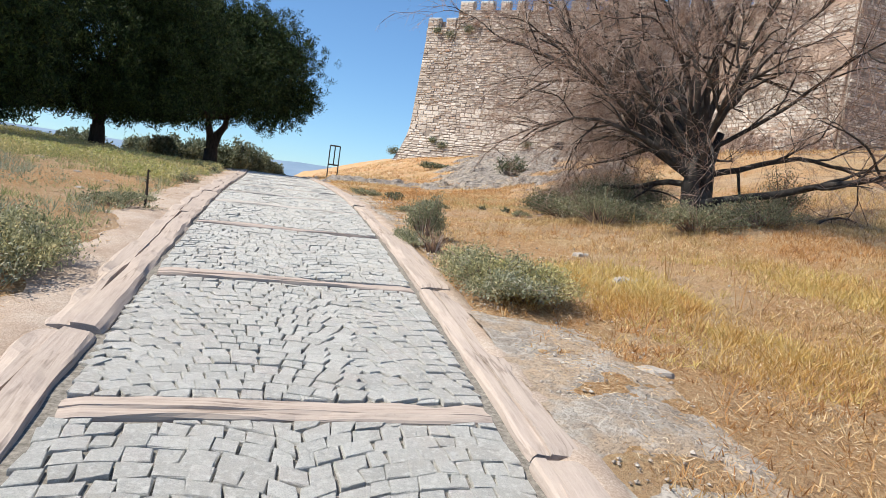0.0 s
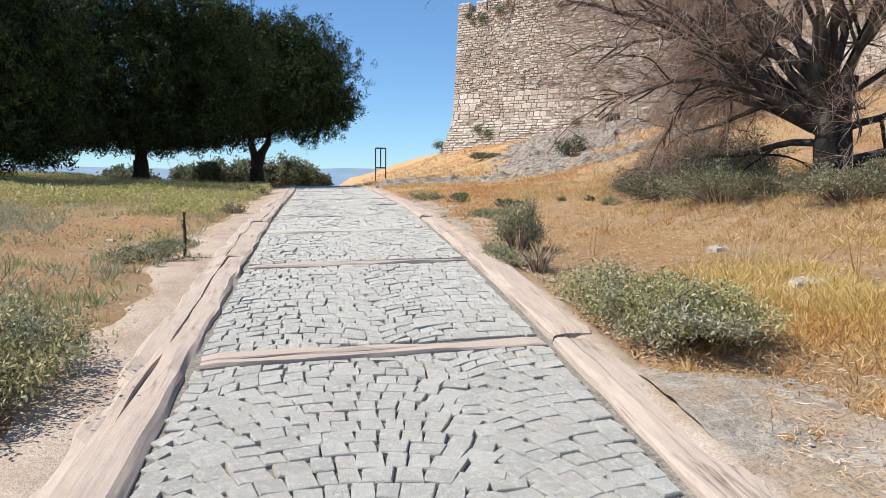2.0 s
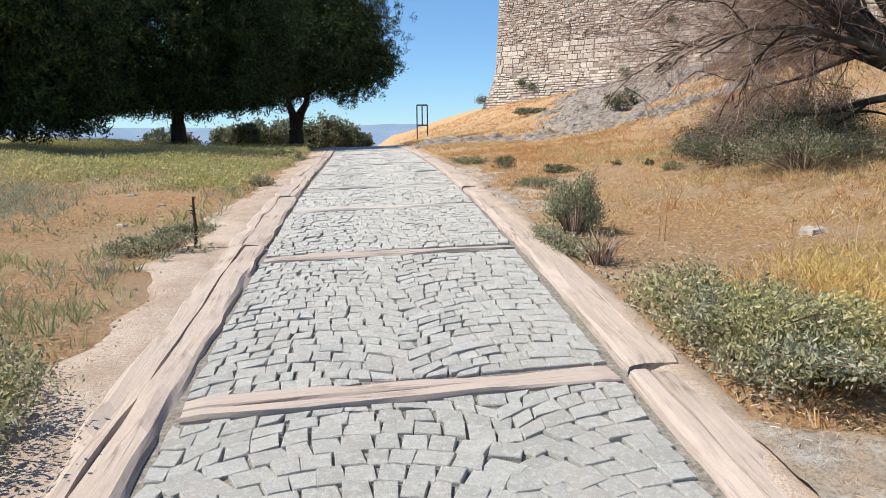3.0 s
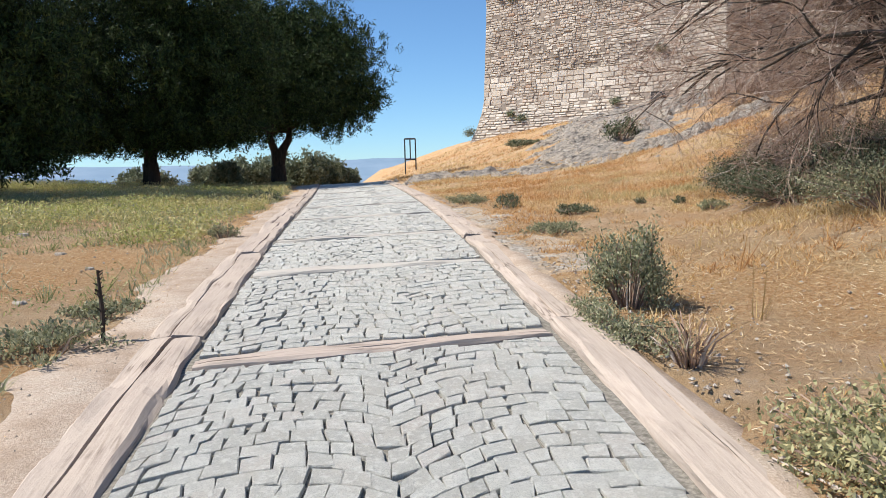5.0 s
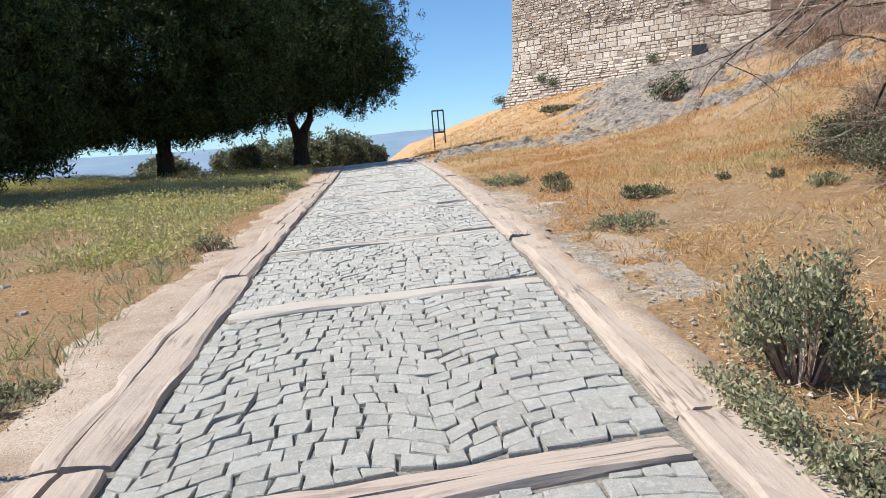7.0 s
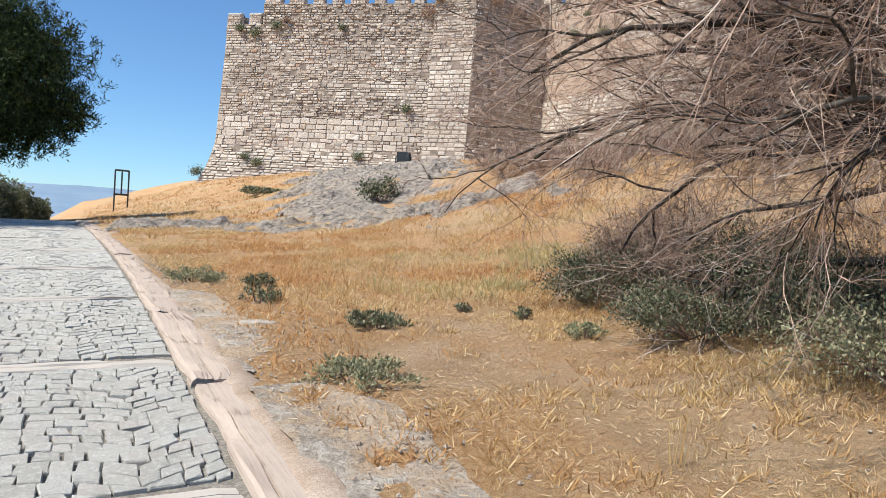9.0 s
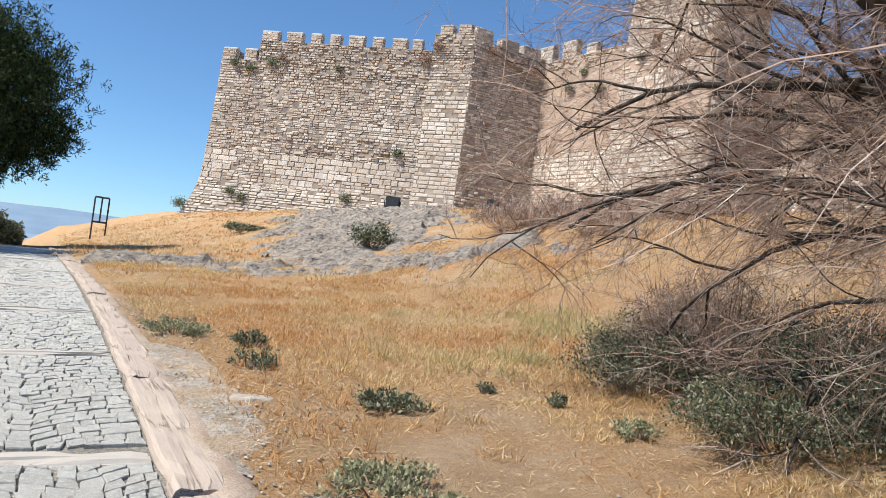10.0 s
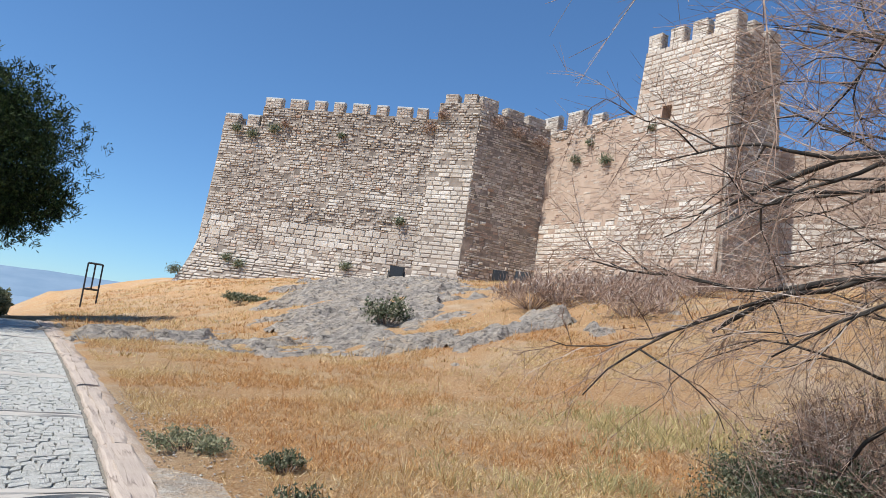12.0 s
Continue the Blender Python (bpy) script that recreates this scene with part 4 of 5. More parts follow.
def prisms(rng, rods):
    """Thin three-sided shoots from rows of start and run."""
    p, d = rods[:, :3], rods[:, 3:]
    a = np.cross(d, rng.normal(size=d.shape))
    a /= np.linalg.norm(a, axis=1, keepdims=True) + 1e-9
    b = np.cross(d, a)
    b /= np.linalg.norm(b, axis=1, keepdims=True) + 1e-9
    ring = [math.cos(2.0944 * k) * a + math.sin(2.0944 * k) * b for k in range(3)]
    sides = [np.stack([p + ring[k] * 0.0016, p + ring[(k + 1) % 3] * 0.0016, p + d + ring[(k + 1) % 3] * 0.001, p + d + ring[k] * 0.001], 1) for k in range(3)]
    return np.concatenate(sides)


def dead_tree(base, seed):
    """Many-stemmed leafless tree: crooked limbs, dark branches and a haze of fine twigs."""
    rng = np.random.default_rng(seed)
    tree = thing("bare_tree", base, "leafless grey many-stemmed tree with drooping twigs", "tree")
    tv, tf = [], []
    tube(tv, tf, [(0, 0, -0.3), (0.02, 0, 0.15), (-0.06, 0.02, 0.6), (0.03, 0.0, 1.1), (-0.04, 0, 1.5)], [0.3, 0.18, 0.14, 0.11, 0.07], 10)
    tube(tv, tf, [(0.1, -0.05, -0.2), (0.2, -0.05, 0.4), (0.22, 0.02, 1.0), (0.34, 0.0, 1.5)], [0.16, 0.12, 0.1, 0.06], 8)
    child("trunk", mesh_of("trunk", tv, tf, DEADWOOD, True), tree, "dark rough trunk")
    # direction, length, radius, height of the fork, bow
    limbs = [((0.9, -0.62, 0.42), 4.6, 0.085, 0.25, 0.07), ((0.95, -0.35, 0.3), 4.2, 0.07, 0.3, 0.08), ((0.9, 0.2, 0.55), 3.6, 0.05, 0.7, 0.1),
             ((-0.55, 0.85, 0.62), 4.4, 0.085, 0.7, 0.16), ((-0.3, 1.0, 0.55), 5.0, 0.075, 0.8, 0.13), ((0.0, 1.0, 0.8), 5.2, 0.065, 1.0, 0.12),
             ((0.2, 1.0, 1.0), 5.4, 0.06, 1.1, 0.1), ((-0.15, 0.9, 1.25), 5.2, 0.06, 1.2, 0.1), ((-0.7, 0.7, 0.9), 4.2, 0.05, 1.0, 0.15),
             ((0.35, 0.9, 0.6), 4.6, 0.05, 0.9, 0.13), ((-0.1, 1.0, 0.35), 4.4, 0.05, 0.6, 0.12), ((0.1, 0.9, 1.7), 4.8, 0.055, 1.2, 0.07),
             ((-0.12, 1.0, 0.62), 5.4, 0.095, 0.8, 0.1), ((-0.35, 0.95, 0.7), 5.0, 0.06, 0.9, 0.13), ((0.08, 1.0, 0.65), 5.6, 0.06, 0.9, 0.12), ((0.2, 1.0, 0.75), 5.7, 0.05, 1.0, 0.13),
             ((-0.45, 0.9, 0.45), 4.4, 0.05, 0.7, 0.12), ((0.25, 1.0, 0.6), 5.2, 0.05, 0.8, 0.14)]
    for k in range(7):
        a = math.pi * (0.8 + 1.1 * k / 6) + rng.uniform(-0.12, 0.12)
        limbs.append(((math.cos(a), math.sin(a), rng.uniform(0.5, 1.3)), rng.uniform(2.7, 3.7), rng.uniform(0.035, 0.055), rng.uniform(0.6, 1.3), 0.16))
    for way in ((0.3, -0.4, 1.8), (-0.3, 0.2, 1.9), (-0.6, -0.1, 1.6), (0.6, 0.1, 1.5), (0.2, -0.2, 2.2)):
        limbs.append((way, 3.9, 0.055, 1.2, 0.04))
    tv, tf = [], []

    shoots = []

    def spray(stem, lo, many, reach):
        # fine twigs along one branch, each with its own short side shoots
        for i in range(lo, len(stem)):
            for _ in range(many):
                d = stem[i] - stem[i - 1]
                w = unit(d) + rng.normal(0, 0.6, 3)
                sub = crooked(rng, stem[i] - d * rng.uniform(0, 1), w, rng.uniform(0.35, 1.0) * reach, 5, 0.18, 0.24)
                tube(tv, tf, sub, [0.003 * (1 - j / 6) + 0.0011 for j in range(6)], 3)
                for j in range(1, 6):
                    for _ in range(3):
                        w2 = unit(sub[j] - sub[j - 1]) + rng.normal(0, 0.6, 3) - (0, 0, 0.15)
                        shoots.append(np.concatenate([sub[j], unit(w2) * rng.uniform(0.08, 0.34)]))

    for way, length, r0, z0, bow in limbs:
        pts = crooked(rng, (0, 0, z0), way, length, 14, 0.12, bow)
        limb = ([], [])
        tube(*limb, pts, [r0 * (1 - 0.062 * i) + 0.005 for i in range(15)], 7)
        many, reach = (2, 1.0) if way[1] > 0.8 and way[2] < 0.7 else (1, 1.0)
        spray(pts, 8, many, reach)
        for i in (3, 5, 6, 8, 9, 11, 12):
            d = unit(pts[i] - pts[i - 1])
            fork = crooked(rng, pts[i], d + rng.normal(0, 0.5, 3), length * rng.uniform(0.22, 0.42), 8, 0.17, 0.13)
            rf = (r0 * (1 - 0.062 * i) + 0.005) * 0.55
            tube(*limb, fork, [rf * (1 - j / 9) + 0.0035 for j in range(9)], 5)
            spray(fork, 3, many, reach)
            for m in (3, 5, 6):
                e = unit(fork[m] - fork[m - 1])
                side = crooked(rng, fork[m], e + rng.normal(0, 0.55, 3), rng.uniform(0.4, 1.0), 6, 0.2, 0.17)
                tube(*limb, side, [0.006 * (1 - j / 7) + 0.002 for j in range(7)], 4)
                spray(side, 3, 1, reach)
        child("limb", mesh_of("limb", *limb, DEADWOOD, True), tree)
    tagged(child("shoot_growth", soup("shoot_growth", prisms(rng, np.array(shoots)), TWIG), tree, "fine reddish-grey shoots"), kind="stuff")
    tagged(child("twig_growth", mesh_of("twig_growth", tv, tf, TWIG), tree, "tangle of thin reddish-grey twigs"), kind="stuff")
    return tree


TWIG = make_leaf("dry_twigs", [(0, (0.14, 0.095, 0.075)), (0.4, (0.33, 0.22, 0.165)), (0.75, (0.48, 0.35, 0.275)), (1, (0.6, 0.54, 0.49))], 0.15, 0.9)
dead_tree((7.65, 3.95, float(land(7.65, 3.95)) - 0.02), 3)

# ---- bushes, weeds and grass ----


def bush(name, label, category, at, size, leaves, mat, seed, leaf=(0.05, 0.02), group="", stems=14, up=0.35):
    """A low shrub: thin stems and many small leaves in uneven lumps."""
    rng = np.random.default_rng(seed)
    x, y = at
    z = float(land(x, y))
    ob = thing(name, (x, y, z), label, category, group)
    sx, sy, sz = size
    v, f = [], []
    tips = []
    for _ in range(stems):
        a = rng.uniform(0, 6.28)
        r = rng.uniform(0.15, 1.0) ** 0.6
        tip = np.array((math.cos(a) * r * sx, math.sin(a) * r * sy, sz * (1 - 0.5 * r * r) * rng.uniform(0.35, 1.25)))
        root = tip * (0.15, 0.15, 0) - (0, 0, 0.08)
        mid = tip * (0.55, 0.55, 0.6) + rng.normal(0, 0.04, 3) * sz
        tube(v, f, [root, mid, tip], [0.008, 0.006, 0.003], 3)
        tips.append((mid, tip))
    child("stalk", mesh_of("stalk", v, f, TWIG), ob)
    k = rng.integers(0, stems, leaves)
    mids, ends = np.array([t[0] for t in tips]), np.array([t[1] for t in tips])
    t = rng.uniform(0, 1, (leaves, 1)) ** 0.7
    p = mids[k] * (1 - t) + ends[k] * t + rng.normal(0, 1, (leaves, 3)) * np.array((sx, sy, sz)) * 0.09
    p[:, 2] = np.maximum(p[:, 2], 0.01)
    child("foliage", soup("foliage", leaf_quads(rng, p, leaf[0], leaf[1], up=up), mat), ob)
    return ob


def tufts(name, label, n, per, place, height, mat, seed, width=0.005, spread=0.05, lean=0.9, category="grass"):
    """Clumps of thin bent blades; place(rng, n) gives plan points and a height factor."""
    rng = np.random.default_rng(seed)
    x, y, k = place(rng, n)
    a = rng.uniform(0, 6.28, (len(x), per))
    r = spread * rng.uniform(0, 1, a.shape) ** 0.7
    x, y = (x[:, None] + r * np.cos(a)).ravel(), (y[:, None] + r * np.sin(a)).ravel()
    a = (a + rng.normal(0, 0.7, a.shape)).ravel()
    h = np.repeat(height * k, per) * rng.uniform(0.35, 1.35, len(x))
    root = np.stack([x, y, land(x, y) - 0.008], -1)
    d = np.stack([np.cos(a), np.sin(a), 0 * a], -1)
    turn = rng.uniform(0, 6.28, len(x))
    s = np.stack([np.cos(turn), np.sin(turn), 0 * a], -1) * (width * rng.uniform(0.6, 1.4, len(x)))[:, None]
    out = (rng.uniform(0.05, 1.0, len(x)) * lean * h)[:, None]
    tip = root + d * out + np.array((0, 0, 1.0)) * (h * rng.uniform(0.6, 1.0, len(x)))[:, None]
    q1 = np.stack([root - s, root + s, tip + s * 0.3, tip - s * 0.3], 1)
    ob = new(name, soup(name, q1, mat))
    return tagged(ob, label, category, kind="stuff")


def litter(name, label, n, place, length, mat, seed, width=0.006):
    """Straws and crumbs lying on the ground."""
    rng = np.random.default_rng(seed)
    x, y, _ = place(rng, n)
    n = len(x)
    a = rng.uniform(0, 6.28, n)
    ln = length * rng.uniform(0.3, 1.3, n)
    dx, dy = np.cos(a) * ln / 2, np.sin(a) * ln / 2
    wx, wy = -np.sin(a) * width, np.cos(a) * width
    z0 = land(x - dx, y - dy) + rng.uniform(0.004, 0.03, n)
    z1 = land(x + dx, y + dy) + rng.uniform(0.004, 0.03, n)
    q = np.stack([np.stack([x - dx - wx, y - dy - wy, z0], -1), np.stack([x - dx + wx, y - dy + wy, z0 + 0.003], -1),
                  np.stack([x + dx + wx, y + dy + wy, z1 + 0.003], -1), np.stack([x + dx - wx, y + dy - wy, z1], -1)], 1)
    return tagged(new(name, soup(name, q, mat)), label, "straw", kind="stuff")


def off_road(x, y, gap=0.5):
    return (x < left_edge(y) - gap) | (x > right_edge(y) + gap)


def scatter(rng, n, xr, yr, seed, lo, hi, gap=0.6, scale=0.5, rocks=True):
    """Plan points by area, thicker where a slow noise is high and near the ramp."""
    m = n * 5
    x = xr[0] + (xr[1] - xr[0]) * rng.uniform(0, 1, m)
    y = yr[0] + (yr[1] - yr[0]) * rng.uniform(0, 1, m) ** 1.25
    d = fbm(x * scale, y * scale, seed)
    keep = off_road(x, y, gap) & (d > rng.uniform(lo, hi, m))
    if rocks:
        keep &= rock_depth(x, y) < rng.uniform(-0.5, 0.5, m)
    x, y, d = x[keep][:n], y[keep][:n], d[keep][:n]
    return x, y, 0.45 + d


def right_side(rng, n):
    return scatter(rng, n, (2.4, 14), (-13, 24), 81, 0.3, 0.55, scale=0.75)


def right_litter(rng, n):
    return scatter(rng, n, (2.4, 12), (-11, 16), 83, 0.2, 0.5, gap=0.4, scale=1.1)


def stalks(rng, n):
    return scatter(rng, n, (3.2, 16), (-12, 24), 87, 0.42, 0.6, gap=0.9)


def far_side(rng, n):
    x, y, d = scatter(rng, n, (5, 42), (2, 62), 85, 0.15, 0.45, scale=0.3)
    keep = (x * 0.72 + y * 0.69 < 55.5) & ((y > 22 - 0.5 * x) & (x > 9) | (y > 20))
    return x[keep], y[keep], d[keep]


def yellow_patch(rng, n):
    x, y, d = scatter(rng, n, (6, 12), (7, 15), 97, 0.4, 0.6, scale=0.8)
    keep = np.hypot(x - 8.8, y - 11.0) < 3.0 * rng.uniform(0.3, 1.1, len(x))
    return x[keep], y[keep], d[keep]


def golden_patch(rng, n):
    """Thick golden grass beyond the sprawling shrub, between ramp and tree."""
    x, y, d = scatter(rng, n, (2.9, 7.5), (-3.5, 2.2), 98, 0.3, 0.55, gap=0.5, scale=0.9)
    keep = ((x - 4.9) / 2.1) ** 2 + ((y + 0.3) / 2.2) ** 2 < rng.uniform(0.3, 1.1, len(x))
    return x[keep], y[keep], d[keep]


def left_meadow(rng, n):
    return scatter(rng, n, (-11, 0.9), (8, 31), 96, 0.3, 0.5, gap=0.9, scale=0.5)


def off_bare(rng, x, y, d):
    """Keep the trodden bare earth beside the kerb nearly free of weeds."""
    keep = ((x + 1.3) / 1.7) ** 2 + ((y - 6.6) / 2.6) ** 2 > rng.uniform(0.1, 1.0, len(x))
    return x[keep], y[keep], d[keep]


def left_side(rng, n):
    return off_bare(rng, *scatter(rng, n, (-9, 0.9), (-13, 29), 91, 0.38, 0.56, gap=0.75, scale=0.7))


def left_litter(rng, n):
    return scatter(rng, n, (-7, 0.9), (-11, 22), 93, 0.25, 0.5, gap=0.5, scale=1.1)


tufts("dry_grass", "golden and russet dry grass on the sunny slope", 42000, 8, right_side, 0.07, STRAW, 21, width=0.005, lean=1.5)
tufts("dry_grass", "tall pale dry stalks on the sunny slope", 350, 8, stalks, 0.3, STRAW, 24, width=0.004, lean=0.5)
tufts("dry_grass", "tawny dry grass below the castle", 12000, 7, far_side, 0.12, STRAW, 22, width=0.014, spread=0.16)
tufts("dry_grass", "yellow-green grass beside the bare tree", 2600, 9, yellow_patch, 0.13, YELLOWGRASS, 25, width=0.006, spread=0.1, lean=1.2)
tufts("dry_grass", "thick golden grass beyond the sprawling shrub", 8000, 9, golden_patch, 0.1, GOLDGRASS, 29, width=0.005, spread=0.08, lean=1.3)
tufts("weeds", "yellow-green weeds on the verge", 10500, 11, left_side, 0.12, FIELDLEAF, 23, spread=0.08)
litter("straw_litter", "pale broken straw lying on the earth", 130000, right_litter, 0.035, LITTER, 26, width=0.0013)
litter("straw_litter", "pale broken straw lying on the verge", 45000, left_litter, 0.035, LITTER, 27, width=0.0014)


def ground_leaves(name, label, n, place, height, mat, seed, leaf):
    """Low leafy weeds spread over the ground."""
    rng = np.random.default_rng(seed)
    x, y, k = place(rng, n)
    p = np.stack([x, y, land(x, y) + rng.uniform(0, 1, len(x)) ** 1.5 * height * k], -1)
    return tagged(new(name, soup(name, leaf_quads(rng, p, *leaf, up=0.3), mat)), label, "weeds", kind="stuff")


def left_green(rng, n):
    return off_bare(rng, *scatter(rng, n, (-9, 0.7), (0, 27), 95, 0.38, 0.54, gap=1.0, scale=0.6))


ground_leaves("weeds", "grey-green leafy weeds on the verge", 75000, left_green, 0.16, FIELDLEAF, 28, (0.04, 0.013))
ground_leaves("weeds", "yellow-green leafy meadow under the pines", 80000, left_meadow, 0.22, MEADOWLEAF, 30, (0.07, 0.026))

# shrubs: plan place, half sizes and height, leaf count
bush("shrub", "dense grey-green shrub spilling over the timber kerb", "shrub", (-1.12, -0.1), (0.66, 1.05, 0.38), 22000, KERBSHRUB, 31, (0.035, 0.014), stems=120)
bush("shrub", "dense grey-green shrub on the dusty verge", "shrub", (-2.4, 1.0), (1.1, 1.0, 0.34), 14000, KERBSHRUB, 32, (0.035, 0.014), stems=80)
bush("shrub", "sprawling grey-green shrub with yellowing tips beside the kerb", "shrub", (2.88, 0.2), (0.46, 1.05, 0.36), 15000, KERBSHRUB, 33, (0.034, 0.013), stems=110, up=0.25)
bush("shrub", "yellow-green sprawling weeds in dry grass", "shrub", (3.15, 0.0), (0.46, 0.75, 0.3), 9000, MEADOWLEAF, 34, (0.036, 0.012), stems=110, up=0.3)
bush("shrub", "upright dusty green shrub at the kerb joint", "shrub", (3.12, 3.25), (0.3, 0.34, 0.56), 5600, GREYLEAF, 35, (0.032, 0.014), stems=60, up=0.5)
bush("shrub", "low grey shrub creeping along the kerb", "shrub", (2.82, 2.7), (0.2, 0.75, 0.14), 4200, GREYLEAF, 36, (0.026, 0.012), stems=50)
bush("dry_plant", "pale dead stems beside the kerb", "plant", (2.88, 2.05), (0.24, 0.24, 0.3), 250, LITTER, 37, (0.05, 0.006), stems=40, up=0.6)
for k, (x, y, r, h, mat, text) in enumerate((
        (4.84, 8.41, 0.3, 0.2, GREENLEAF, "small dark green plant in dry grass"), (4.3, 10.05, 0.22, 0.24, GREENLEAF, "small dusty weed in dry grass"),
        (4.7, 11.2, 0.24, 0.22, GREENLEAF, "small green plant in dry grass"), (4.15, 12.2, 0.42, 0.26, GREYLEAF, "low dusty green plant beside the kerb"),
        (3.95, 6.95, 0.4, 0.18, GREYLEAF, "pale olive weed in dry grass"), (5.95, 8.7, 0.09, 0.12, GREENLEAF, "small dusty weed in dry grass"),
        (6.25, 8.1, 0.1, 0.13, GREENLEAF, "small dusty weed in dry grass"), (6.2, 7.2, 0.2, 0.16, GREYLEAF, "dusty green weed near the bare tree"),
        (-0.5, 4.45, 0.3, 0.16, GREYLEAF, "low green weed beside the kerb"), (-0.62, 3.4, 0.4, 0.24, GREYLEAF, "dusty weed beside the kerb"),
        (0.0, 8.6, 0.2, 0.24, GREYLEAF, "dusty weed beside the kerb"), (0.25, 17.8, 0.45, 0.42, GREENLEAF, "dark green bushy weed beside the ramp"))):
    bush("weed_plant", text, "plant", (x, y), (r * 1.1, r, h * 0.7), int(1300 * (r / 0.3) ** 1.4), mat, 50 + k, (0.036, 0.017), "small plants", stems=26, up=0.4)
# shrubs under the bare tree
for k, (x, y, sx, sy, h, n, mat, text) in enumerate((
        (6.9, 6.5, 0.95, 0.7, 0.42, 7000, GREENLEAF, "dark green shrub under the bare tree"), (7.6, 6.1, 0.9, 0.9, 0.75, 9000, GREENLEAF, "dense dark green shrub under the bare tree"),
        (7.5, 8.3, 0.8, 0.7, 0.62, 8000, GREENLEAF, "dark green shrub in the twigs of the bare tree"), (6.6, 4.7, 0.9, 0.8, 0.5, 6500, GREYLEAF, "grey-green shrub at the foot of the bare tree"),
        (7.2, 3.1, 0.9, 0.6, 0.45, 5000, GREYLEAF, "grey-green shrub at the foot of the bare tree"), (8.4, 3.2, 0.7, 0.6, 0.4, 4000, GREYLEAF, "grey-green shrub at the foot of the bare tree"),
        (9.6, 4.2, 0.45, 0.45, 0.8, 2500, GREENLEAF, "upright dark green bush beside the bare tree"), (8.8, 7.3, 0.9, 0.8, 0.8, 6000, GREENLEAF, "dark green shrub beyond the bare tree"), (8.4, 9.0, 0.7, 0.7, 0.55, 5000, GREENLEAF, "dark green shrub in dry grass"))):
    bush("shrub", text, "shrub", (x, y), (sx * 1.05, sy * 1.05, h), int(n * 1.3), mat, 70 + k, (0.036, 0.016), "shrubs under the bare tree", stems=90, up=0.35)
bush("shrub", "dark green bush growing on the grey rock", "shrub", (12.6, 23.2), (0.75, 0.7, 0.9), 1300, GREENLEAF, 90, (0.11, 0.05), stems=44)
bush("shrub", "low bright green bush in tawny grass", "shrub", (12.9, 35.8), (1.3, 1.2, 0.35), 1800, GREENLEAF, 91, (0.14, 0.05), stems=26)
for k, (x, y) in enumerate(((16.8, 20.9), (17.8, 20.2), (19.0, 19.4), (21.5, 19.6), (16.0, 17.4), (15.9, 21.0), (26.0, 21.1))):
    bush("dry_shrub", "leafless brown brush at the foot of the castle", "shrub", (x, y), (1.3, 1.3, 0.75), 1300, TWIG, 240 + k, (0.3, 0.02), "brush below the castle", stems=70, up=0.45)
for k, (x, y, r, h) in enumerate(((8.0, 8.3, 0.7, 0.95), (8.7, 8.2, 0.8, 1.2))):
    bush("dry_shrub", "tangle of dry grey twigs among the green shrubs", "shrub", (x, y), (r, r, h), 5000, TWIG, 260 + k, (0.2, 0.006), "shrubs under the bare tree", stems=120, up=0.2)
# olive scrub past the crest
for k, (x, y, r, h) in enumerate(((4.4, 45, 0.9, 1.4), (3.2, 44, 1.3, 1.9), (1.7, 43, 1.6, 2.3), (0.2, 44, 1.5, 2.2), (-1.2, 42, 1.4, 2.0), (-3.2, 41, 1.3, 1.5), (-2.0, 34.5, 0.7, 1.0), (-6.5, 40, 1.5, 1.0))):
    bush("olive_bush", "grey-green olive scrub past the crest of the ramp", "bush", (x, y), (r, r, h), 9000, OLIVE, 100 + k, (0.2, 0.1), "olive scrub", stems=60, up=0.2)


def stake_plant(at):
    """A dry dark spike with short side shoots."""
    rng = np.random.default_rng(140)
    ob = thing("dry_spike", (*at, float(land(*at))), "dark dried flower spike standing beside the kerb", "plant")
    v, f = [], []
    tube(v, f, [(0, 0, -0.05), (0.01, 0, 0.22), (0, 0, 0.48)], [0.014, 0.016, 0.008], 5)
    for _ in range(40):
        z = rng.uniform(0.1, 0.46)
        a = rng.uniform(0, 6.28)
        tube(v, f, [(0, 0, z), (math.cos(a) * 0.03, math.sin(a) * 0.03, z + 0.02)], [0.007, 0.003], 3)
    child("stem", mesh_of("stem", v, f, BARK), ob)


stake_plant((-0.33, 3.55))


def flat_stone(at, size, seed, label):
    """An uneven slab sunk into the earth."""
    rng = np.random.default_rng(seed)
    x, y = at
    bm = bmesh.new()
    k = 12
    rad = [rng.uniform(0.75, 1.1) for _ in range(k)]
    rings = []
    for scale, h in ((1.05, -0.1), (1.0, -0.01), (0.93, 0.02), (0.78, 0.036), (0.4, 0.042)):
        rings.append([bm.verts.new((math.cos(6.283 * i / k) * rad[i] * size[0] * scale, math.sin(6.283 * i / k) * rad[i] * size[1] * scale, h * size[2] / 0.03 + rng.uniform(-0.006, 0.006))) for i in range(k)])
    for a, b in zip(rings, rings[1:]):
        for i in range(k):
            bm.faces.new((a[i], a[(i + 1) % k], b[(i + 1) % k], b[i]))
    bm.faces.new(rings[-1])
    me = bpy.data.meshes.new("flat_stone")
    bm.to_mesh(me)
    bm.free()
    me.materials.append(PALEROCK)
    ob = tagged(new("flat_stone", me), label, "stone", "flat stones beside the kerb")
    ob.location = (x, y, float(land(x, y)))
    ob.rotation_euler = (0.04, 0.02, rng.uniform(0, 3))


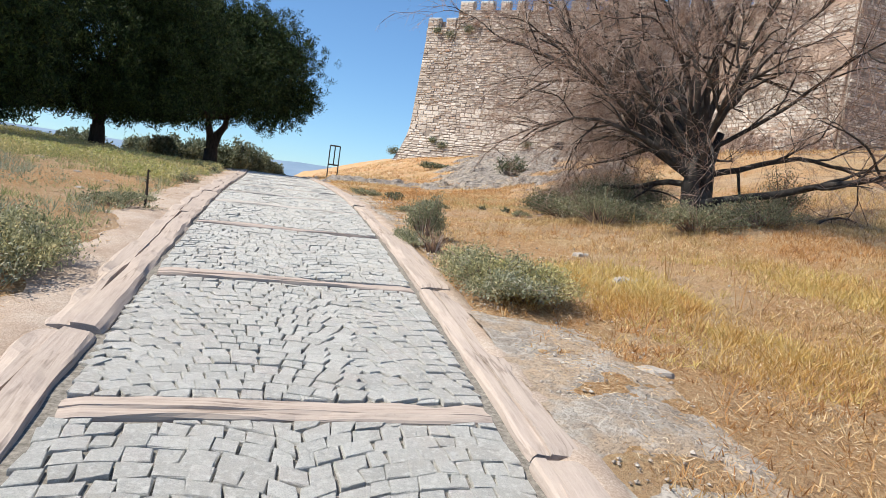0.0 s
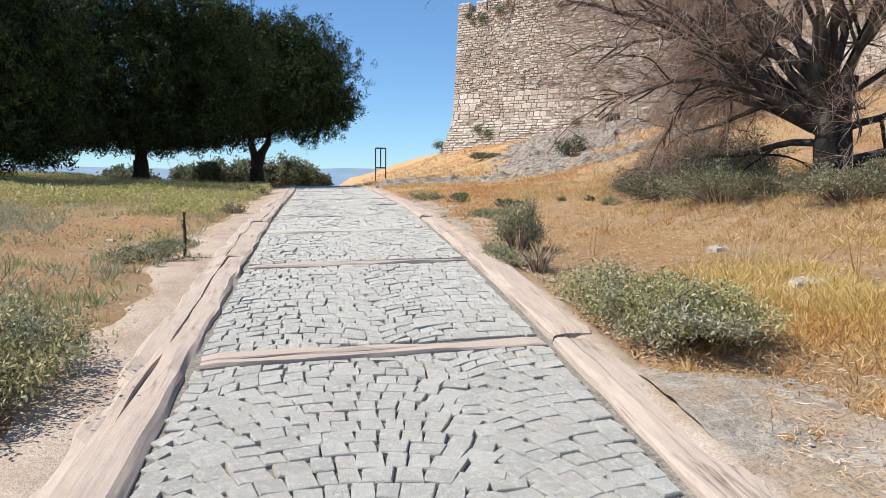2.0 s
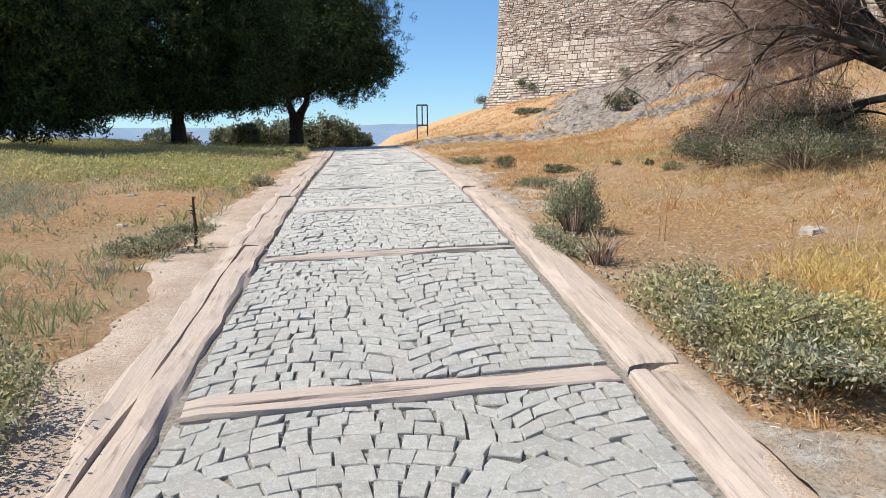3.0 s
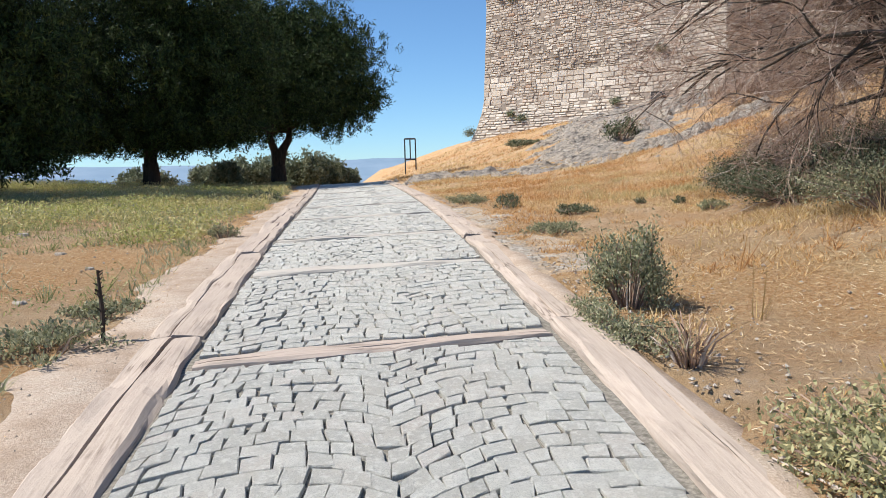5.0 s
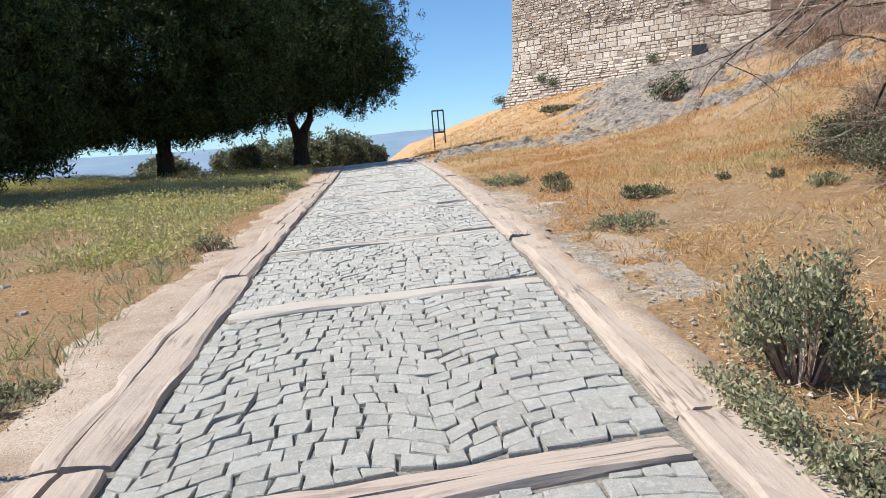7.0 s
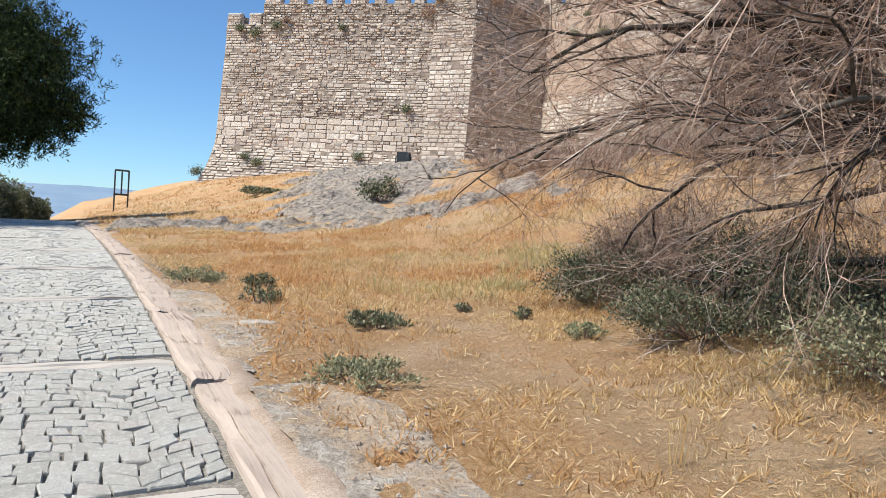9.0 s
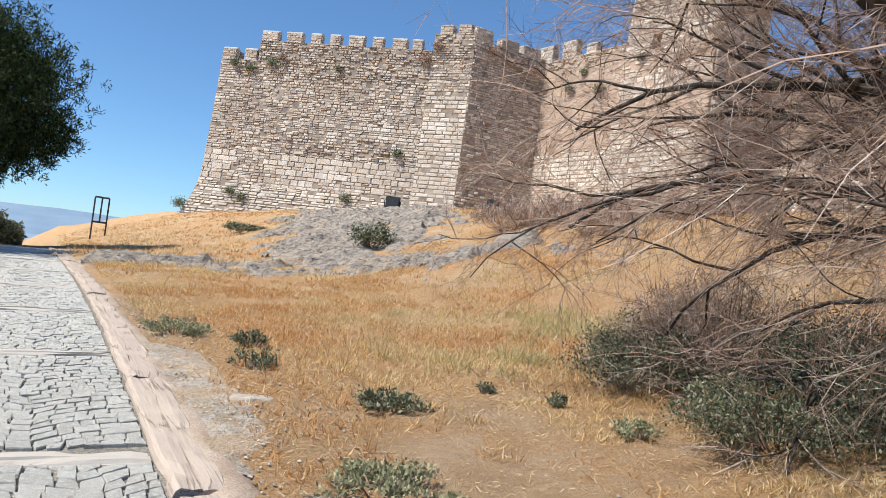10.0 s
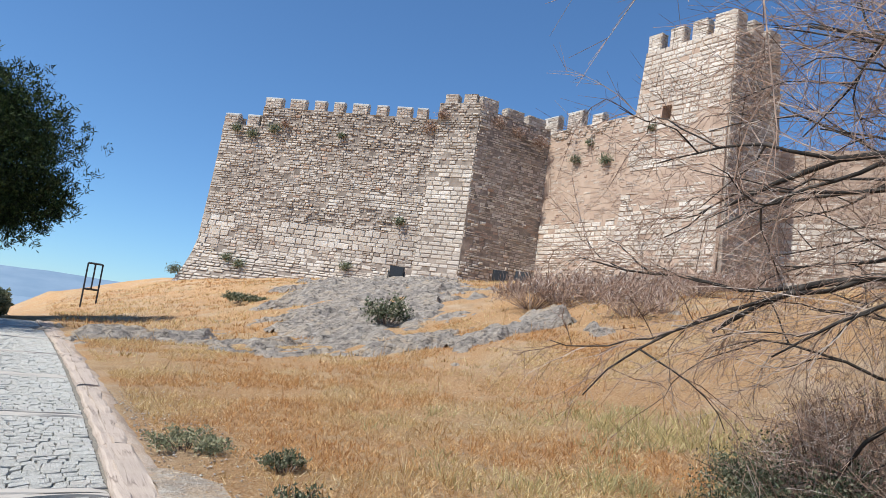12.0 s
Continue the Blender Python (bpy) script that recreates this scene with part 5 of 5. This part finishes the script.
PALEROCK = make_plain("pale_stone", [(0.3, (0.27, 0.23, 0.19)), (0.5, (0.38, 0.34, 0.29)), (0.75, (0.47, 0.43, 0.38))], 11, bump=0.7)
for k, (x, y, a, b) in enumerate(((4.75, 0.75, 0.4, 0.2), (5.0, 2.4, 0.24, 0.14), (3.25, -1.9, 0.16, 0.12), (-1.7, 7.6, 0.1, 0.08), (-2.6, 9.2, 0.14, 0.1), (-1.1, 6.4, 0.07, 0.06), (-3.6, 11.5, 0.16, 0.1), (-1.25, 4.9, 0.09, 0.06), (3.9, 8.9, 0.2, 0.12))):
    flat_stone((x, y), (a * 0.85, b * 0.85, 0.016), 150 + k, "pale flat stone set in the dry earth")


def make_bedrock():
    n = Nodes("broken_bedrock", 0.95, spec=0.1)
    p = n.coords()
    warp = n.add("ShaderNodeMix")
    warp.data_type = "VECTOR"
    warp.inputs[0].default_value = 0.07
    n.link(p, warp.inputs[4])
    wob = n.add("ShaderNodeTexNoise", Scale=5.0, Detail=4.0)
    n.link(p, wob.inputs["Vector"])
    n.link(wob.outputs[1], warp.inputs[5])
    crack = n.add("ShaderNodeTexVoronoi", Scale=5.5)
    crack.feature = "DISTANCE_TO_EDGE"
    n.link(warp.outputs[1], crack.inputs["Vector"])
    m, f = n.noise(4, 6, 0.7, p), n.noise(45, 5, 0.75, p)
    c = n.ramp(m, [(0.32, (0.3, 0.25, 0.2)), (0.5, (0.42, 0.37, 0.31)), (0.66, (0.58, 0.54, 0.48))])
    c = n.mix(n.ramp(crack.outputs[0], [(0.01, (0.5, 0.5, 0.5)), (0.06, (0, 0, 0))]), c, (0.64, 0.59, 0.52))
    c = n.mix(n.ramp(n.noise(1.7, 5, 0.7, p), [(0.46, (0, 0, 0)), (0.58, (0.8, 0.8, 0.8))]), c, (0.5, 0.37, 0.25))
    c = n.mix(n.ramp(f, [(0.36, (0.7, 0.7, 0.7)), (0.5, (0, 0, 0))]), c, (0.17, 0.135, 0.11))
    n.colour(c)
    n.bump(n.mix(0.6, m, f), 0.9, 0.05)
    return n.mat


BEDROCK = make_bedrock()


def stone_patch(y0, y1, width, seed):
    """Broken rock that breaks through the earth along the kerb, ragged at its rim."""
    gy, gw = np.meshgrid(np.arange(y0, y1, 0.035), np.arange(0, 1.001, 0.04), indexing="ij")
    gx = right_edge(gy) + 0.3 + gw * width
    crag = fbm(gx * 2.6, gy * 2.2, seed, 4)
    step = np.floor(crag * 9) / 9
    ends = np.minimum(np.minimum(gy - y0, y1 - gy) / 0.6, 1)
    rim = np.minimum(ends, 1) - gw ** 2 * 1.1 + (fbm(gx * 1.7, gy * 1.7, seed + 5) - 0.45) * 1.6
    gz = land(gx, gy) + 0.004 + 0.09 * (0.6 * step + 0.4 * crag - 0.3) * np.clip(rim * 1.6, 0, 1) + np.clip(rim, -0.6, 0) * 0.1
    idx = np.arange(gx.size).reshape(gx.shape)
    f = np.stack([idx[:-1, :-1], idx[:-1, 1:], idx[1:, 1:], idx[1:, :-1]], -1).reshape(-1, 4)[:, ::-1]
    me = mesh_of("stone_patch", np.stack([gx, gy, gz], -1).reshape(-1, 3), f[:, ::-1], BEDROCK)
    tagged(new("stone_patch", me), "broken pale rock showing through earth beside the kerb", "rock", kind="structure")


stone_patch(-7.5, -0.5, 1.0, 210)
stone_patch(4.4, 7.0, 0.8, 220)
stone_patch(7.4, 11.6, 0.5, 230)


def pebbles(name, label, n, place, size, seed):
    """Small broken stones strewn on the earth."""
    rng = np.random.default_rng(seed)
    x, y = place(rng, n)
    z = land(x, y) + 0.012
    r = size * rng.uniform(0.35, 1.4, (len(x), 1)) ** 1.6
    c = np.stack([x, y, z], -1)
    a = rng.uniform(0, 6.28, len(x))
    ux = np.stack([np.cos(a), np.sin(a), 0 * a], -1) * r
    uy = np.stack([-np.sin(a), np.cos(a), 0 * a], -1) * r * rng.uniform(0.5, 1.0, (len(x), 1))
    up = np.array((0, 0, 1.0)) * r * rng.uniform(0.4, 0.8, (len(x), 1))
    ring = [c + ux, c + uy + ux * 0.3, c - ux * 0.8 + uy * 0.3, c - uy]
    top = c + up + ux * rng.uniform(-0.3, 0.3, (len(x), 1))
    low = c - up
    # one stone's faces share their corners, so that each stone is one piece
    verts = np.stack(ring + [top, low], 1).reshape(-1, 3)
    base = np.arange(len(x))[:, None] * 6
    faces = np.concatenate([base + np.array(f) for i in range(4) for f in ((i, (i + 1) % 4, 4), ((i + 1) % 4, i, 5))])
    return tagged(new(name, mesh_of(name, verts, faces, PEBBLE)), label, "pebbles", kind="stuff")


PEBBLE = make_stone("pebble_stone", [(0, (0.3, 0.24, 0.19)), (0.4, (0.46, 0.38, 0.31)), (0.8, (0.56, 0.49, 0.42)), (1, (0.66, 0.62, 0.56))], dark=0.2)


def beside_left(rng, n):
    y = rng.uniform(-9, 18, n)
    return left_edge(y) - 0.42 - 0.7 * rng.uniform(0, 1, n) ** 1.6, y


def beside_right(rng, n):
    y = rng.uniform(-9, 16, n)
    return right_edge(y) + 0.42 + 0.9 * rng.uniform(0, 1, n) ** 1.8, y


def anywhere(rng, n):
    x, y, _ = scatter(rng, n, (-6, 9), (-8, 18), 99, 0.3, 0.6, gap=0.6, scale=0.9)
    return x, y


pebbles("pebbles", "loose pale grit beside the kerb", 3000, beside_left, 0.009, 301)
pebbles("pebbles", "broken pale stones beside the kerb", 2400, beside_right, 0.013, 302)
pebbles("pebbles", "scattered small stones on the slope", 1700, anywhere, 0.013, 303)

# ---- the sign frame and lamps ----


def bar(verts, faces, a, b, r):
    tube(verts, faces, [a, b], [r, r], 4)


def sign_frame(at):
    z = float(land(*at))
    ob = thing("sign_frame", (*at, z), "empty dark steel sign frame standing in dry grass", "sign frame")
    w, h, low = 0.74, 2.4, 1.0
    for name, a, b in (("post", (0, 0, -0.2), (0, 0, h)), ("post", (w, 0, -0.2), (w, 0, h)), ("top_rail", (0, 0, h), (w, 0, h)), ("bottom_rail", (0, 0, low), (w, 0, low)), ("mullion", (w * 0.5, 0, low), (w * 0.5, 0, h))):
        v, f = [], []
        bar(v, f, a, b, 0.055)
        child(name, mesh_of(name, v, f, STEEL), ob)
    return ob


sign_frame((8.72, 48.66))


def floodlight(at, turn):
    """A square ground floodlight: housing with a rim, dark glass and a bracket."""
    z = float(land(*at))
    ob = thing("floodlight", (*at, z), "dark square floodlight on the ground facing the castle", "floodlight", "floodlights")
    ob.rotation_euler = (0, 0, turn)

    def box(name, lo, hi, mat, bevel=0.02):
        bm = bmesh.new()
        bmesh.ops.create_cube(bm, size=1)
        for v in bm.verts:
            v.co = Vector([lo[i] + (hi[i] - lo[i]) * (v.co[i] + 0.5) for i in range(3)])
        bmesh.ops.bevel(bm, geom=bm.edges[:], offset=bevel, segments=2, affect="EDGES")
        part(name, bm, mat, ob)

    box("housing", (-0.4, -0.2, 0.16), (0.4, 0.18, 0.8), STEEL, 0.04)
    box("rim", (-0.44, 0.18, 0.12), (0.44, 0.24, 0.84), STEEL)
    box("bracket", (-0.5, -0.05, -0.15), (-0.45, 0.05, 0.55), STEEL, 0.01)
    box("bracket", (0.45, -0.05, -0.15), (0.5, 0.05, 0.55), STEEL, 0.01)
    box("foot", (-0.5, -0.12, -0.15), (0.5, 0.12, 0.06), COPING, 0.01)


for at, turn in (((24.1, 42.3), -0.6), ((28.9, 38.6), -0.5), ((29.2, 37.0), -1.0)):
    floodlight(at, turn)


def wall_weed(face, s, z, size, seed, mat):
    """A dry tuft rooted in the masonry."""
    rng = np.random.default_rng(seed)
    p = face.at(s, z, 0.02)
    ob = thing("wall_weed", p, "dry brown-green weed rooted in the castle masonry", "plant", "weeds on the castle")
    n = int(500 * size)
    c = rng.normal(0, 1, (n, 3)) * np.array((0.45, 0.45, 0.3)) * size * 0.6
    v, f = [], []
    for _ in range(6):
        e = rng.normal(0, 0.3, 3) * size + np.array(face.n) * 0.2
        tube(v, f, [-np.array(face.n) * 0.1, e], [0.02, 0.008], 3)
    child("stalk", mesh_of("stalk", v, f, TWIG), ob)
    child("foliage", soup("foliage", leaf_quads(rng, c + np.array(face.n) * 0.12, 0.2, 0.06), mat), ob)


k = 200
for face, s, z, size, mat in ((face_front, 1.2, 16.4, 0.7, OLIVE), (face_front, 2.6, 16.0, 0.9, OLIVE), (face_front, 4.4, 16.6, 0.9, OLIVE), (face_front, 5.2, 17.0, 0.6, TWIG), (face_front, 10.0, 16.4, 0.5, OLIVE),
                              (face_front, 3.0, 6.0, 0.7, OLIVE), (face_front, 4.2, 5.6, 0.9, OLIVE), (face_front, 12.2, 6.4, 0.8, OLIVE), (face_front, 15.6, 10.2, 0.8, OLIVE), (face_front, 16.9, 17.6, 1.0, TWIG),
                              (face_bl, 0.5, 18.6, 0.9, TWIG), (face_br, 1.6, 18.6, 1.2, TWIG), (face_br, 3.4, 18.2, 1.2, TWIG), (face_br, 5.4, 18.0, 1.2, TWIG), (face_in, 5.6, 16.4, 0.8, OLIVE), (face_in, 8.6, 16.0, 0.9, OLIVE),
                              (face_in, 6.8, 17.5, 0.6, OLIVE), (face_tl, 1.5, 16.2, 0.4, OLIVE), (face_front, -0.4, 4.6, 1.0, OLIVE)):
    wall_weed(face, s, z, size, k, mat)
    k += 1
